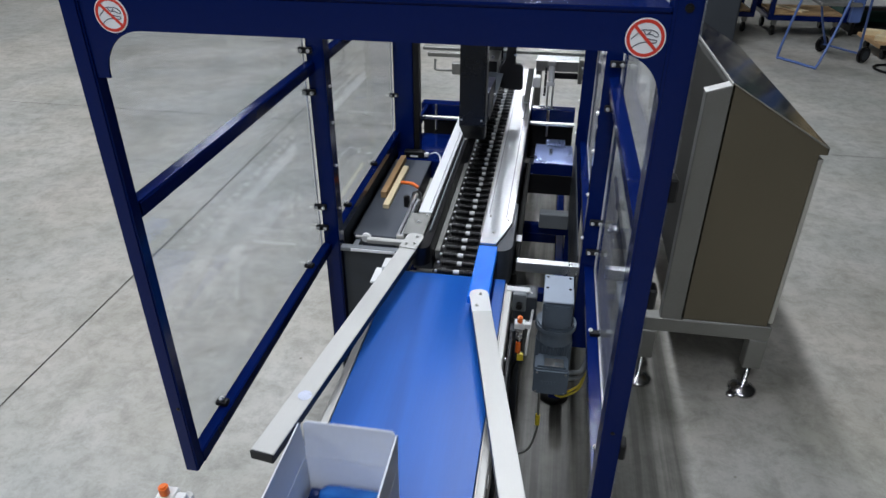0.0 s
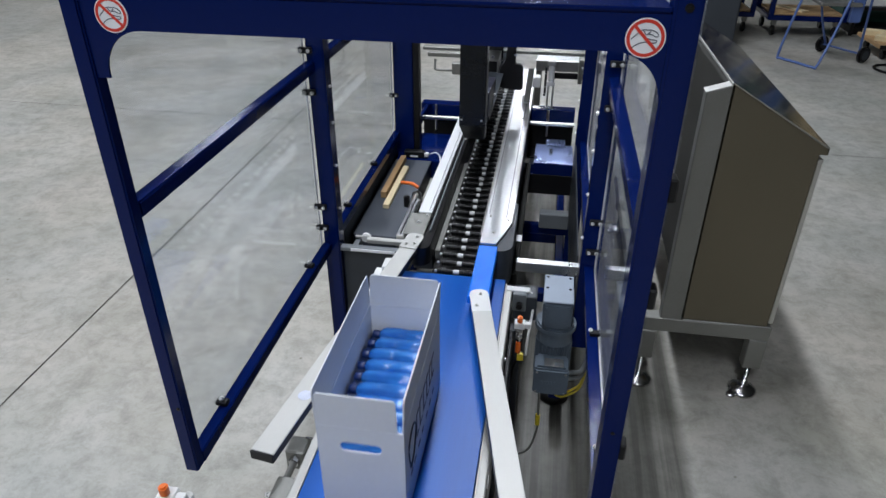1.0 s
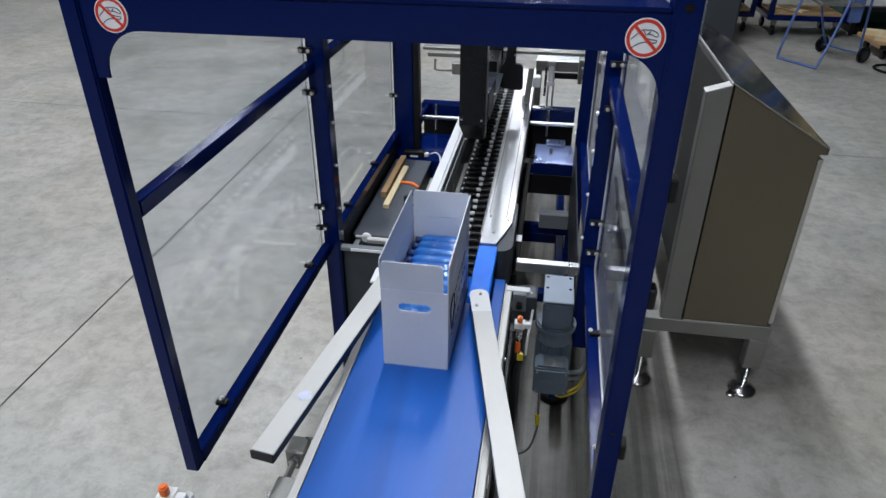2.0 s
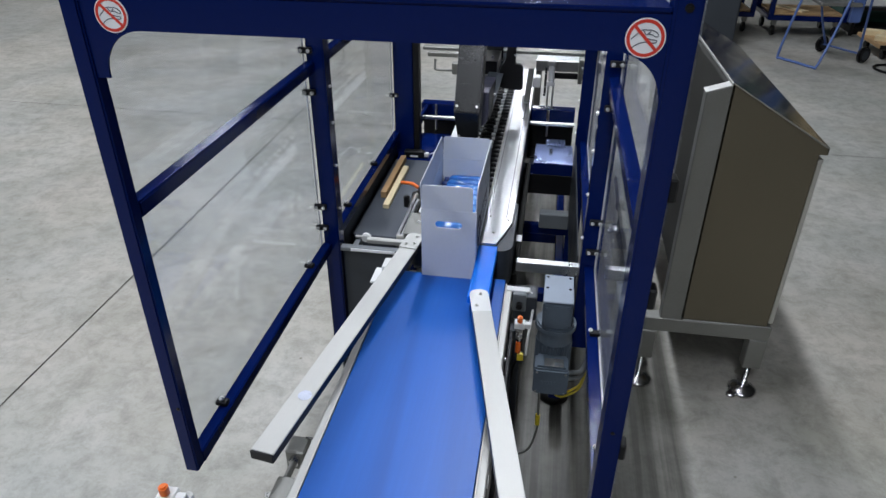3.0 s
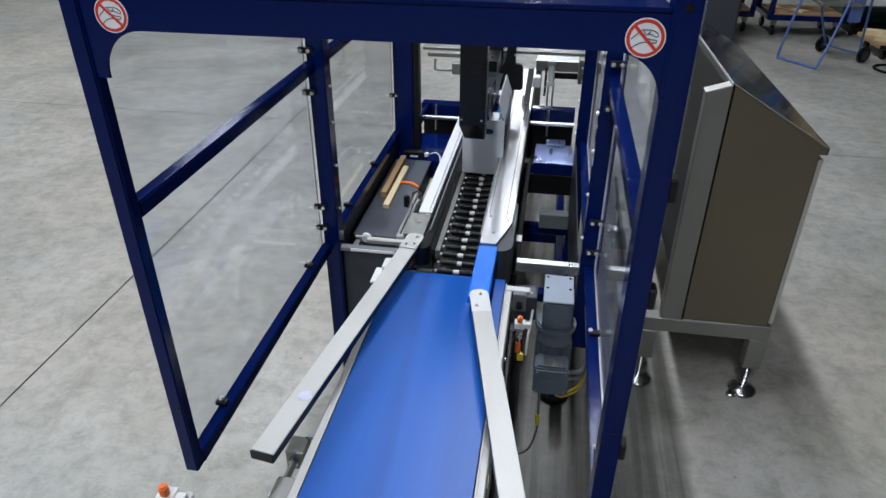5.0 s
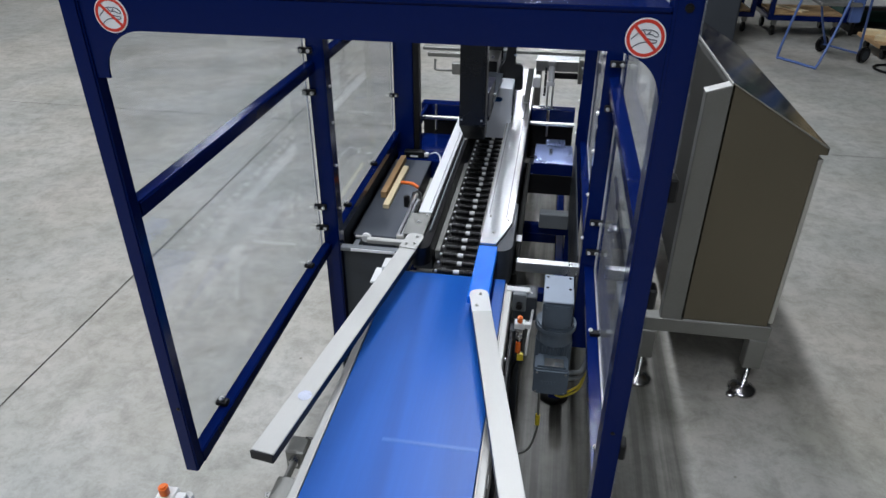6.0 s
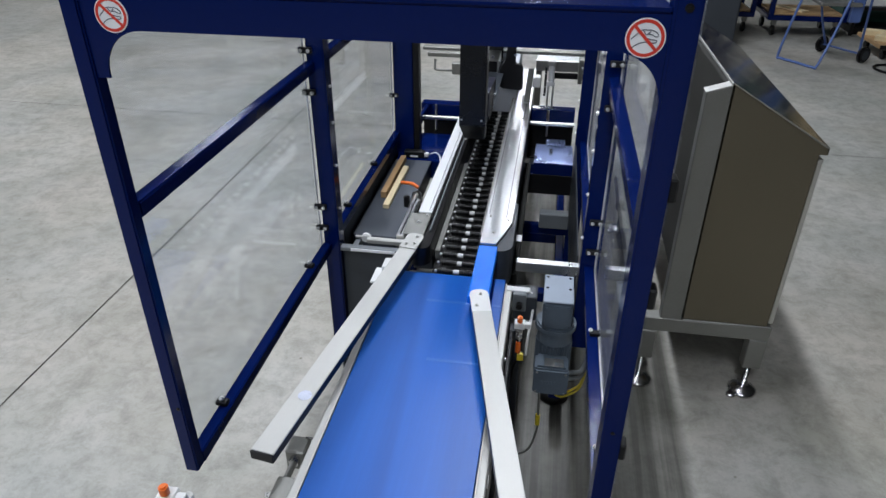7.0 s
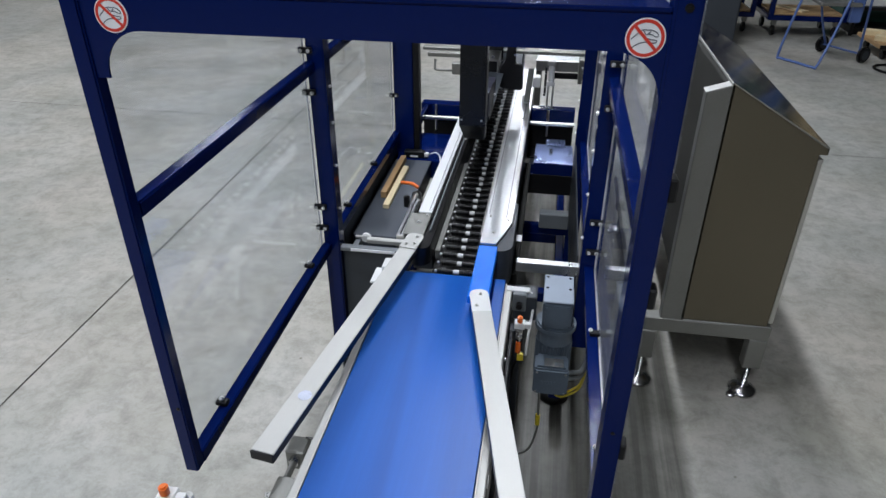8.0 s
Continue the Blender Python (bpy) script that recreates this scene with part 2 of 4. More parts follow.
def rod(a, b, r, seg=14, bm=None, bevel=0.0, r2=None):
    """A round bar from a to b."""
    m, n = along(a, b)
    t = bmesh.new()
    bmesh.ops.create_cone(t, cap_ends=True, segments=seg, radius1=r, radius2=r if r2 is None else r2, depth=n)
    bmesh.ops.translate(t, vec=(0, 0, n / 2), verts=t.verts)
    if bevel:
        bmesh.ops.bevel(t, geom=[e for e in t.edges if abs(e.verts[0].co.z - e.verts[1].co.z) < 1e-6], offset=bevel, segments=2, affect="EDGES")
    smooth(t)
    return merge(t, bm, m)


def lathe(profile, seg=20, bm=None, m=None):
    """A turned shape from (radius, height) pairs."""
    t = bmesh.new()
    rings = []
    for r, z in profile:
        rings.append([t.verts.new((r * math.cos(2 * math.pi * i / seg), r * math.sin(2 * math.pi * i / seg), z)) for i in range(seg)])
    for a, b in zip(rings, rings[1:]):
        for i in range(seg):
            t.faces.new((a[i], a[(i + 1) % seg], b[(i + 1) % seg], b[i]))
    t.faces.new(rings[0][::-1])
    t.faces.new(rings[-1])
    smooth(t)
    return merge(t, bm, m)


def prism(points, depth, bm=None, m=None, bevel=0.0):
    """An outline in the x-z plane, pushed along y by depth."""
    t = bmesh.new()
    f = t.faces.new([t.verts.new((x, 0, z)) for x, z in points])
    g = bmesh.ops.extrude_face_region(t, geom=[f])
    bmesh.ops.translate(t, vec=(0, depth, 0), verts=[v for v in g["geom"] if isinstance(v, bmesh.types.BMVert)])
    bmesh.ops.recalc_face_normals(t, faces=t.faces[:])
    if bevel:
        bmesh.ops.bevel(t, geom=t.edges[:], offset=bevel, segments=1, affect="EDGES")
    return merge(t, bm, m)


def cable(points, r, seg=8, bm=None, steps=6):
    """A bent round cable through the points."""
    pts = [Vector(p) for p in points]
    fine = []
    for i in range(len(pts) - 1):
        p0, p1, p2, p3 = pts[max(i - 1, 0)], pts[i], pts[i + 1], pts[min(i + 2, len(pts) - 1)]
        for k in range(steps):
            t = k / steps
            fine.append(0.5 * ((2 * p1) + (p2 - p0) * t + (2 * p0 - 5 * p1 + 4 * p2 - p3) * t * t + (3 * p1 - p0 - 3 * p2 + p3) * t ** 3))
    fine.append(pts[-1])
    t = bmesh.new()
    rings = []
    for i, p in enumerate(fine):
        d = (fine[min(i + 1, len(fine) - 1)] - fine[max(i - 1, 0)]).normalized()
        q = d.to_track_quat("Z", "Y")
        rings.append([t.verts.new(p + q @ Vector((r * math.cos(2 * math.pi * k / seg), r * math.sin(2 * math.pi * k / seg), 0))) for k in range(seg)])
    for a, b in zip(rings, rings[1:]):
        for i in range(seg):
            t.faces.new((a[i], a[(i + 1) % seg], b[(i + 1) % seg], b[i]))
    t.faces.new(rings[0][::-1])
    t.faces.new(rings[-1])
    smooth(t)
    return merge(t, bm)


def bolt(name, at, axis, parent, r=0.007, material=None, h=0.005):
    a = Vector(at)
    b = a + Vector(axis) * h
    bm = rod(a, b, r, 12, bevel=r * 0.25)
    rod(b, b + Vector(axis) * 0.002, r * 0.5, 6, bm)
    return part(name, bm, material or FASTENER, parent)


# ---- the hall ----
def hall():
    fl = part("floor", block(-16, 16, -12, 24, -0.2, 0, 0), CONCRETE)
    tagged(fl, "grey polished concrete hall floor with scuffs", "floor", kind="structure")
    for a, b, w in (((-2.02, -12), (-2.402, 24), 0.0028), ((-16, 5.52), (16, 5.11), 0.0026)):
        d = Vector((b[0] - a[0], b[1] - a[1], 0))
        n = Vector((-d.y, d.x, 0)).normalized() * w
        bm = bmesh.new()
        bm.faces.new([bm.verts.new(p) for p in ((a[0] - n.x, a[1] - n.y, 0.002), (b[0] - n.x, b[1] - n.y, 0.002), (b[0] + n.x, b[1] + n.y, 0.002), (a[0] + n.x, a[1] + n.y, 0.002))])
        bmesh.ops.solidify(bm, geom=bm.faces[:], thickness=0.002)
        tagged(part("floor_joint", bm, JOINT), "dark saw-cut joint in the concrete floor", "floor joint", kind="structure")
    for nm, b in (("wall_west", (-16.2, -16, -12, 24)), ("wall_east", (16, 16.2, -12, 24)), ("wall_south", (-16.2, 16.2, -12.2, -12)), ("wall_north", (-16.2, 16.2, 24, 24.2))):
        tagged(part(nm, block(*b, -0.2, 8, 0), WALLPAINT), "plain grey painted hall wall", "wall", kind="structure")
    tagged(part("ceiling", block(-16.2, 16.2, -12.2, 24.2, 8, 8.2, 0), WALLPAINT), "plain grey hall ceiling", "ceiling", kind="structure")


def ceiling_lamps():
    first = None
    for x, y in LAMPS:
        if first is None:
            first = empty("ceiling_lamp", x, y, LAMP_Z, "long white ceiling lamp of the hall", "lamp", "ceiling lamps")
            part("housing", block(-0.17, 0.17, -1.3, 1.3, 0.02, 0.10, 0.01), WHITE, first)
            part("diffuser", block(-0.15, 0.15, -1.26, 1.26, 0.004, 0.019, 0.003), GLOW, first)
            for yy in (-0.9, 0.9):
                part("hanger", rod((0, yy, 0.1), (0, yy, 1.4), 0.006, 8), STEEL, first)
        else:
            copy_thing(first, pose(x, y, LAMP_Z))
        light = bpy.data.lights.new("ceiling_light", "AREA")
        light.shape, light.size, light.size_y, light.energy, light.color = "RECTANGLE", 0.34, 2.6, LAMP_POWER * (1.15 if x < -3 else 1.0), (0.91, 0.98, 1.10)
        ob = new("ceiling_light", light)
        ob.matrix_basis = pose(x, y, LAMP_Z - 0.01)


hall()
ceiling_lamps()


# ---- safety guard of blue tube ----
def no_hand_sign(parent, x, z, y):
    """A round sign: red ring and bar over a hand drawn in outline."""
    s = part("sticker", prism([(x + 0.027 * math.cos(k * math.pi / 28), z + 0.027 * math.sin(k * math.pi / 28)) for k in range(56)], 0.0006, m=Matrix.Translation((0, y - 0.0006, 0))), STICKER, parent, "round white sticker with a red barred hand")
    bm = bmesh.new()
    n = 48
    vs = [[bm.verts.new((x + r * math.cos(2 * math.pi * i / n), y - 0.0012, z + r * math.sin(2 * math.pi * i / n))) for i in range(n)] for r in (0.0252, 0.0208)]
    for i in range(n):
        bm.faces.new((vs[0][i], vs[0][(i + 1) % n], vs[1][(i + 1) % n], vs[1][i]))
    block(-0.0215, 0.0215, -0.0002, 0.0002, -0.0021, 0.0021, 0, pose(x, y - 0.0014, z, 0, 45), bm)
    part("ring", bm, RED, s)
    line = [(-0.019, -0.002), (-0.012, 0.005), (-0.006, 0.0105), (0.002, 0.011), (0.009, 0.0105), (0.0155, 0.0065), (0.0165, 0.003), (0.013, 0.0025), (0.008, 0.005), (0.003, 0.0055)]
    low = [(-0.017, -0.014), (-0.011, -0.009), (-0.004, -0.006), (0.004, -0.0055), (0.011, -0.006), (0.0148, -0.0052), (0.0148, -0.0025), (0.008, -0.0015), (0.003, 0.0)]
    knuckle = [(-0.004, 0.0105), (0.001, 0.0045), (0.006, 0.0095)]
    bm = bmesh.new()
    for l in (line, low, knuckle):
        cable([(x + a, y - 0.001, z + c) for a, c in l], 0.0006, 6, bm, 4)
    part("outline", bm, INK, s)


def clamp(parent, x, y, z, side, axis):
    """A black panel clamp with a bright screw; side: towards the inside."""
    if axis == "v":
        c = part("panel_clamp", block(x - 0.016, x + 0.026, y - 0.008, y + 0.006, z - 0.009, z + 0.009, 0.002), BLACK, parent)
        for dx in (-0.007, 0.017):
            bolt("screw", (x + dx, y - 0.008, z), (0, -1, 0), c, 0.006, None, 0.006)
    else:
        c = part("panel_clamp", block(x - 0.008, x + 0.022, y - 0.010, y + 0.010, z - 0.004, z + 0.009, 0.002), BLACK, parent)
        bolt("screw", (x + side * 0.006, y, z + 0.009), (0, 0, 1), c, 0.0065, None, 0.007)


def guard():
    g = empty("safety_guard", -0.28, 1.0, 0, "dark blue tubular machine guard with clear panels", "machine guard")
    g.location = (0, 0, 0)
    # front portal
    part("front_post", block(-0.750, -0.719, 0.960, 0.990, 0.782, 1.93, 0.003, seg=2), BLUE, g)
    part("front_post", block(0.152, 0.190, 0.955, 1.010, 0.30, 1.93, 0.004, seg=2), BLUE, g)
    # beam with rounded gussets at both ends
    bm = bmesh.new()
    r = 0.07
    xl, xr, zb = -0.697, 0.152, 1.766
    pts = [(-0.719, 1.818), (-0.719, 1.69), (xl, 1.69)]
    pts += [(xl + r - r * math.cos(a), zb - r + r * math.sin(a)) for a in [i * math.pi / 20 for i in range(11)]]
    pts += [(xr - r + r * math.sin(a), zb - r + r * math.cos(a)) for a in [i * math.pi / 20 for i in range(11)]]
    pts += [(xr, 1.69), (0.1525, 1.69), (0.1525, 1.818)]
    prism(pts, 0.004, bm, Matrix.Translation((0, 0.966, 0)))
    part("gusset_plate", bm, BLUE, g)
    part("top_beam", block(-0.718, 0.152, 0.9705, 1.03, 1.772, 1.818, 0.003), BLUE, g)
    part("beam_edge", block(-0.7185, 0.1535, 0.964, 1.034, 1.8185, 1.826, 0.003, seg=2), BLUE, g)
    no_hand_sign(g, -0.669, 1.789, 0.9655)
    no_hand_sign(g, 0.122, 1.786, 0.9655)
    bolt("plug", (0.171, 0.9548, 1.829), (0, -1, 0), g, 0.006, BLACK, 0.001)
    bolt("plug", (-0.729, 0.9598, 0.975), (0, -1, 0), g, 0.004, BLACK, 0.0006)
    bolt("plug", (0.171, 0.9548, 1.06), (0, -1, 0), g, 0.004, BLACK, 0.0006)
    # posts
    for x0, x1, y0, y1, z0 in ((-0.745, -0.690, 1.97, 2.03, 0.30), (-0.745, -0.652, 3.10, 3.16, 0.0), (0.150, 0.212, 1.97, 2.03, 0.46), (0.142, 0.206, 3.10, 3.16, 0.0)):
        part("post", block(x0, x1, y0, y1, z0, 1.93, 0.004, seg=2), BLUE, g)
    # rails along the sides
    for x0, x1, d in ((-0.750, -0.719, 0.9905), (0.163, 0.194, 1.0105)):
        part("lower_rail", block(x0, x1, d, 1.9695, 0.779, 0.815, 0.003, seg=2), BLUE, g)
        part("middle_rail", block(x0, x1, d, 1.9695, 1.422, 1.455, 0.003, seg=2), BLUE, g)
        part("lower_rail", block(x0, x1, 2.0305, 3.0995, 0.782, 0.818, 0.003, seg=2), BLUE, g)
        part("upper_rail", block(x0, x1, 2.0305, 3.0995, 1.422, 1.455, 0.003, seg=2), BLUE, g)
        part("top_rail", block(x0, x1, 1.04, 3.0995, 1.90, 1.93, 0.003), BLUE, g)
    # clear panels
    for x in (-0.753, 0.199):
        for y0, y1, z0, z1 in ((1.0, 1.966, 0.80, 1.90), (2.034, 3.096, 0.805, 1.90)):
            p = part("panel", block(x - 0.002, x + 0.002, y0, y1, z0, z1, 0), CLEAR, g, "clear polycarbonate panel")
            p.visible_shadow = False
            bm = block(x - 0.0022, x + 0.0022, y1, y1 + 0.003, z0, z1, 0)
            block(x - 0.0022, x + 0.0022, y0, y1, z0 - 0.003, z0, 0, None, bm)
            part("panel_edge", bm, STICKER, p)
    for y, z in ((1.145, 0.820), (1.80, 0.820), (2.25, 0.823), (2.66, 0.823)):
        clamp(g, -0.748, y, z, 1, "h")
    for y, z in ((1.14, 0.818), (1.585, 0.818)):
        clamp(g, 0.178, y, z, -1, "h")
    for y, z in ((1.962, 1.49), (1.962, 1.36), (1.962, 0.98), (1.962, 0.87)):
        clamp(g, 0.178, y, z, -1, "v")
    for y, z in ((0.98, 1.56), (0.98, 1.36), (0.98, 1.0)):
        part("panel_clamp", block(0.190, 0.204, y - 0.015, y + 0.015, z - 0.02, z + 0.02, 0.003), BLACK, g)
    for z in (1.62, 1.33, 1.21, 1.06, 0.9):
        bolt("bolt", (0.1498, 2.0, z), (-1, 0, 0), g, 0.007)
        bolt("bolt", (-0.6898, 2.0, z + 0.04), (1, 0, 0), g, 0.005)
        bolt("bolt", (0.1418, 3.13, z - 0.05), (-1, 0, 0), g, 0.006)
    for y, z in ((1.962, 1.49), (1.962, 1.36), (1.962, 0.96), (1.962, 0.88), (3.09, 1.0)):
        clamp(g, -0.748, y, z, 1, "v")
    return g


guard()


# ---- infeed belt conveyor ----
def belt_conveyor():
    c = empty("belt_conveyor", 0, 0, 0, "infeed conveyor with a smooth blue belt and steel side rails", "conveyor")
    x0, x1, y0, y1, z = -0.465, -0.092, 0.55, 1.845, 0.80
    # closed belt loop round two end rollers
    bm = bmesh.new()
    r = 0.03
    loop = [(y0 + i * (y1 - y0) / 24, z) for i in range(25)]
    loop += [(y1 + r * math.sin(a), z - r + r * math.cos(a)) for a in [i * math.pi / 10 for i in range(1, 10)]]
    loop += [(y1 - i * (y1 - y0) / 8, z - 2 * r) for i in range(9)]
    loop += [(y0 - r * math.sin(a), z - r - r * math.cos(a)) for a in [i * math.pi / 10 for i in range(1, 10)]]
    a = [bm.verts.new((x0, y, zz)) for y, zz in loop]
    b = [bm.verts.new((x1, y, zz)) for y, zz in loop]
    n = len(loop)
    for i in range(n):
        bm.faces.new((a[i], b[i], b[(i + 1) % n], a[(i + 1) % n]))
    bmesh.ops.recalc_face_normals(bm, faces=bm.faces[:])
    bmesh.ops.solidify(bm, geom=bm.faces[:], thickness=0.002)
    smooth(bm)
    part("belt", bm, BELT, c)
    seams = [part("belt_splice", block(x0 + a, x1 - 0.004, -0.005, 0.005, -0.0004, 0.0006, 0), SPLICE, c, "pale splice seam of the belt") for a in (0.19, 0.14)]
    part("slider_bed", block(x0 + 0.01, x1 - 0.01, y0 + 0.02, y1 - 0.02, z - 0.03, z - 0.004, 0.002), STEEL_DULL, c)
    part("end_roller", rod((x0 + 0.004, y1, z - r), (x1 - 0.004, y1, z - r), r - 0.003, 20), STEEL, c)
    part("end_roller", rod((x0 + 0.004, y0, z - r), (x1 - 0.004, y0, z - r), r - 0.003, 20), STEEL, c)
    for s, xa, xb in ((-1, -0.492, -0.468), (1, -0.089, -0.066)):
        part("side_rail", block(xa, xb, y0, y1 - 0.01, z - 0.085, z - 0.006, 0.003), GUIDE, c)
        part("lip", block(xa if s > 0 else xb - 0.005, xa + 0.005 if s > 0 else xb, y0, y1 - 0.01, z - 0.0058, z - 0.001, 0.001), GUIDE, c)
    for x in (-0.48, -0.045):
        for y in (0.75, 1.72):
            part("leg", block(x - 0.02, x + 0.02, y - 0.02, y + 0.02, 0.06, z - 0.086, 0.003), DARKGREY, c)
            f = part("foot", lathe([(0.035, 0), (0.035, 0.008), (0.02, 0.016), (0.008, 0.02), (0.008, 0.06)], 20, m=pose(x, y, 0)), POLISHED, c)
    # belt tensioner at the left side
    t = part("tensioner", block(-0.548, -0.500, 1.05, 1.104, 0.725, 0.785, 0.004), STEEL_DULL, c)
    part("threaded_rod", rod((-0.522, 0.978, 0.765), (-0.522, 1.05, 0.765), 0.008, 14), STEEL_DULL, t)
    part("nut", rod((-0.522, 1.034, 0.765), (-0.522, 1.0495, 0.765), 0.013, 6), POLISHED, t)
    part("pin", rod((-0.51, 1.095, 0.788), (-0.468, 1.095, 0.788), 0.003, 8), POLISHED, t)
    bb = part("bearing_block", block(-0.534, -0.482, 0.91, 0.978, 0.70, 0.79, 0.005), STEEL_DULL, c)
    bolt("bolt", (-0.534, 0.93, 0.775), (-1, 0, 0), bb, 0.008, None, 0.012)
    part("joint_plate", block(-0.0655, -0.06, 1.02, 1.09, 0.735, 0.785, 0.002), STEEL, c)
    for y in (1.2, 1.35, 1.5):
        bolt("bolt", (-0.066, y, 0.76), (1, 0, 0), c, 0.006)
    # Unseen panel added to stop low light from the left under the belt.
    part("light_block_skirt", block(-0.482, -0.470, 0.80, 1.70, 0.10, 0.712, 0.002), DARKGREY, c)
    part("cross_brace", block(-0.46, -0.065, 1.70, 1.74, 0.3, 0.34, 0.003), DARKGREY, c)
    return c, seams


def guide_bar(name, pts, z1, thick, width, label, cap=True):
    """A flat bar on edge lines a to b at height z1."""
    a, b = (Vector((*p, z1 - thick / 2)) for p in pts)
    d = b - a
    m = Matrix.Translation(a) @ Matrix.Rotation(math.atan2(d.y, d.x) - math.pi / 2, 4, "Z")
    g = empty(name, 0, 0, 0, label, "guide rail")
    g.matrix_basis = m
    part("bar", block(-width / 2, width / 2, 0.003, d.length, thick / 2 - 0.004, thick / 2, 0.001), GUIDE, g)
    part("backing", block(-width / 2, width / 2, 0.003, d.length, -thick / 2, thick / 2 - 0.0043, 0.001), BLACK, g, "black plastic backing strip")
    if cap:
        part("end_cap", block(-width / 2, width / 2, -0.003, 0.0028, -thick / 2, thick / 2, 0.0015), BLACK, g)
    return g, d.length


belt_ob, seam_obs = belt_conveyor()
gl, n = guide_bar("guide_rail", ((-0.5525, 0.955), (-0.418, 1.885)), 0.88, 0.024, 0.056, "satin steel guide rail with black end cap beside the belt")
gr, n2 = guide_bar("guide_rail", ((0.0415, 0.70), (-0.139, 1.5585)), 0.88, 0.024, 0.055, "satin steel guide rail over the belt edge")
part("sticker", prism([(0.017 * math.cos(k * math.pi / 20), 0.017 * math.sin(k * math.pi / 20)) for k in range(40)], 0.0004, m=pose(0.006, 0.19, 0.0126, -90)), FILM, gl, "round pale protective sticker")


def rounded_plate(w, l, t, r):
    """A flat plate along y whose far end is rounded."""
    bm = bmesh.new()
    pts = [(-w / 2, 0), (w / 2, 0)]
    pts += [(w / 2 - r + r * math.cos(a), l - r + r * math.sin(a)) for a in [i * math.pi / 12 for i in range(7)]]
    pts += [(-w / 2 + r - r * math.sin(a), l - r + r * math.cos(a)) for a in [i * math.pi / 12 for i in range(7)]]
    f = bm.faces.new([bm.verts.new((x, y, 0)) for x, y in pts])
    g = bmesh.ops.extrude_face_region(bm, geom=[f])
    bmesh.ops.translate(bm, vec=(0, 0, t), verts=[v for v in g["geom"] if isinstance(v, bmesh.types.BMVert)])
    bmesh.ops.recalc_face_normals(bm, faces=bm.faces[:])
    return bm


p = part("end_plate", rounded_plate(0.058, 0.10, 0.004, 0.02), GUIDE, gl)
p.location = (0, n - 0.02, 0.0125)
for dx, dy in ((-0.012, 0.02), (0.014, 0.03), (0.008, 0.075)):
    bolt("screw", (dx, dy, 0.004), (0, 0, 1), p, 0.006, STEEL)
p = part("end_plate", rounded_plate(0.056, 0.112, 0.005, 0.025), WHITE, gr, "white plastic end plate")
p.location = (0.0, n2 + 0.002, 0.004)
for dx, dy in ((-0.012, 0.028), (0.004, 0.085)):
    bolt("screw", (dx, dy, 0.005), (0, 0, 1), p, 0.0055, STEEL)

# blue sleeve that carries the guide on to the side drive
sl = part("guide_sleeve", block(-0.192, -0.128, 1.635, 1.945, 0.845, 0.872, 0.003), TAPE)
tagged(sl, "bright blue film over the guide joint", "guide joint")


# ---- roller conveyor with side belts ----
def roller_conveyor():
    c = empty("roller_conveyor", 0, 0, 0, "conveyor of short black rollers between side drive belts", "conveyor")
    part("bed", block(-0.350, -0.190, 1.88, 4.2, 0.70, 0.762, 0.003), BLACK, c)
    sleeve = rod((-0.026, 0, 0), (0.026, 0, 0), 0.0098, 16, bevel=0.002)
    for x in (-0.0215, -0.0125, -0.001, 0.008, 0.0195):
        rod((x - 0.0028, 0, 0), (x + 0.0028, 0, 0), 0.0128, 16, sleeve, 0.0008)
    first = part("roller", sleeve, RUBBER, c)
    first.location = (-0.299, 1.893, 0.7878)
    hub = part("hub", rod((-0.0105, 0, 0), (0.0105, 0, 0), 0.0082, 14, bevel=0.002), WHITE, c, "pale grey hub")
    hub.location = (-0.261, 1.893, 0.7878)
    pin = part("axle_end", rod((-0.004, 0, 0), (0.004, 0, 0), 0.0048, 10, bevel=0.001), WHITE, c)
    pin.location = (-0.331, 1.893, 0.7878)
    for k in range(41):
        y = 1.893 + k * 0.0547
        d = 0.006 if k % 2 else 0.0
        if k:
            share(first, "roller", Matrix.Translation((-0.299 + d, y, 0.7878)), c)
            share(hub, "hub", Matrix.Translation((-0.261 + d, y, 0.7878)), c)
            share(pin, "axle_end", Matrix.Translation((-0.331, y, 0.7878)), c)
        share(first, "roller", Matrix.Translation((-0.225, y, 0.7878)), c)
        share(pin, "axle_end", Matrix.Translation((-0.196, y, 0.7878)), c)
    part("side_strip", block(-0.354, -0.336, 2.01, 2.80, 0.762, 0.797, 0.001), STEEL_DULL, c)
    part("side_strip", block(-0.194, -0.188, 1.9, 4.2, 0.762, 0.80, 0.001), GREY, c)
    return c


def belt_loop(x0, x1, y0, y1, z0, z1):
    """An upright flat belt round two pulleys."""
    r = (x1 - x0) / 2
    xc = (x0 + x1) / 2
    pts = [(xc + r * math.cos(a), y1 - r + r * math.sin(a)) for a in [i * math.pi / 12 for i in range(13)]]
    pts += [(xc - r * math.cos(a), y0 + r - r * math.sin(a)) for a in [i * math.pi / 12 for i in range(13)]]
    bm = bmesh.new()
    f = bm.faces.new([bm.verts.new((x, y, z0)) for x, y in pts])
    g = bmesh.ops.extrude_face_region(bm, geom=[f])
    bmesh.ops.translate(bm, vec=(0, 0, z1 - z0), verts=[v for v in g["geom"] if isinstance(v, bmesh.types.BMVert)])
    bmesh.ops.recalc_face_normals(bm, faces=bm.faces[:])
    return smooth(bm)


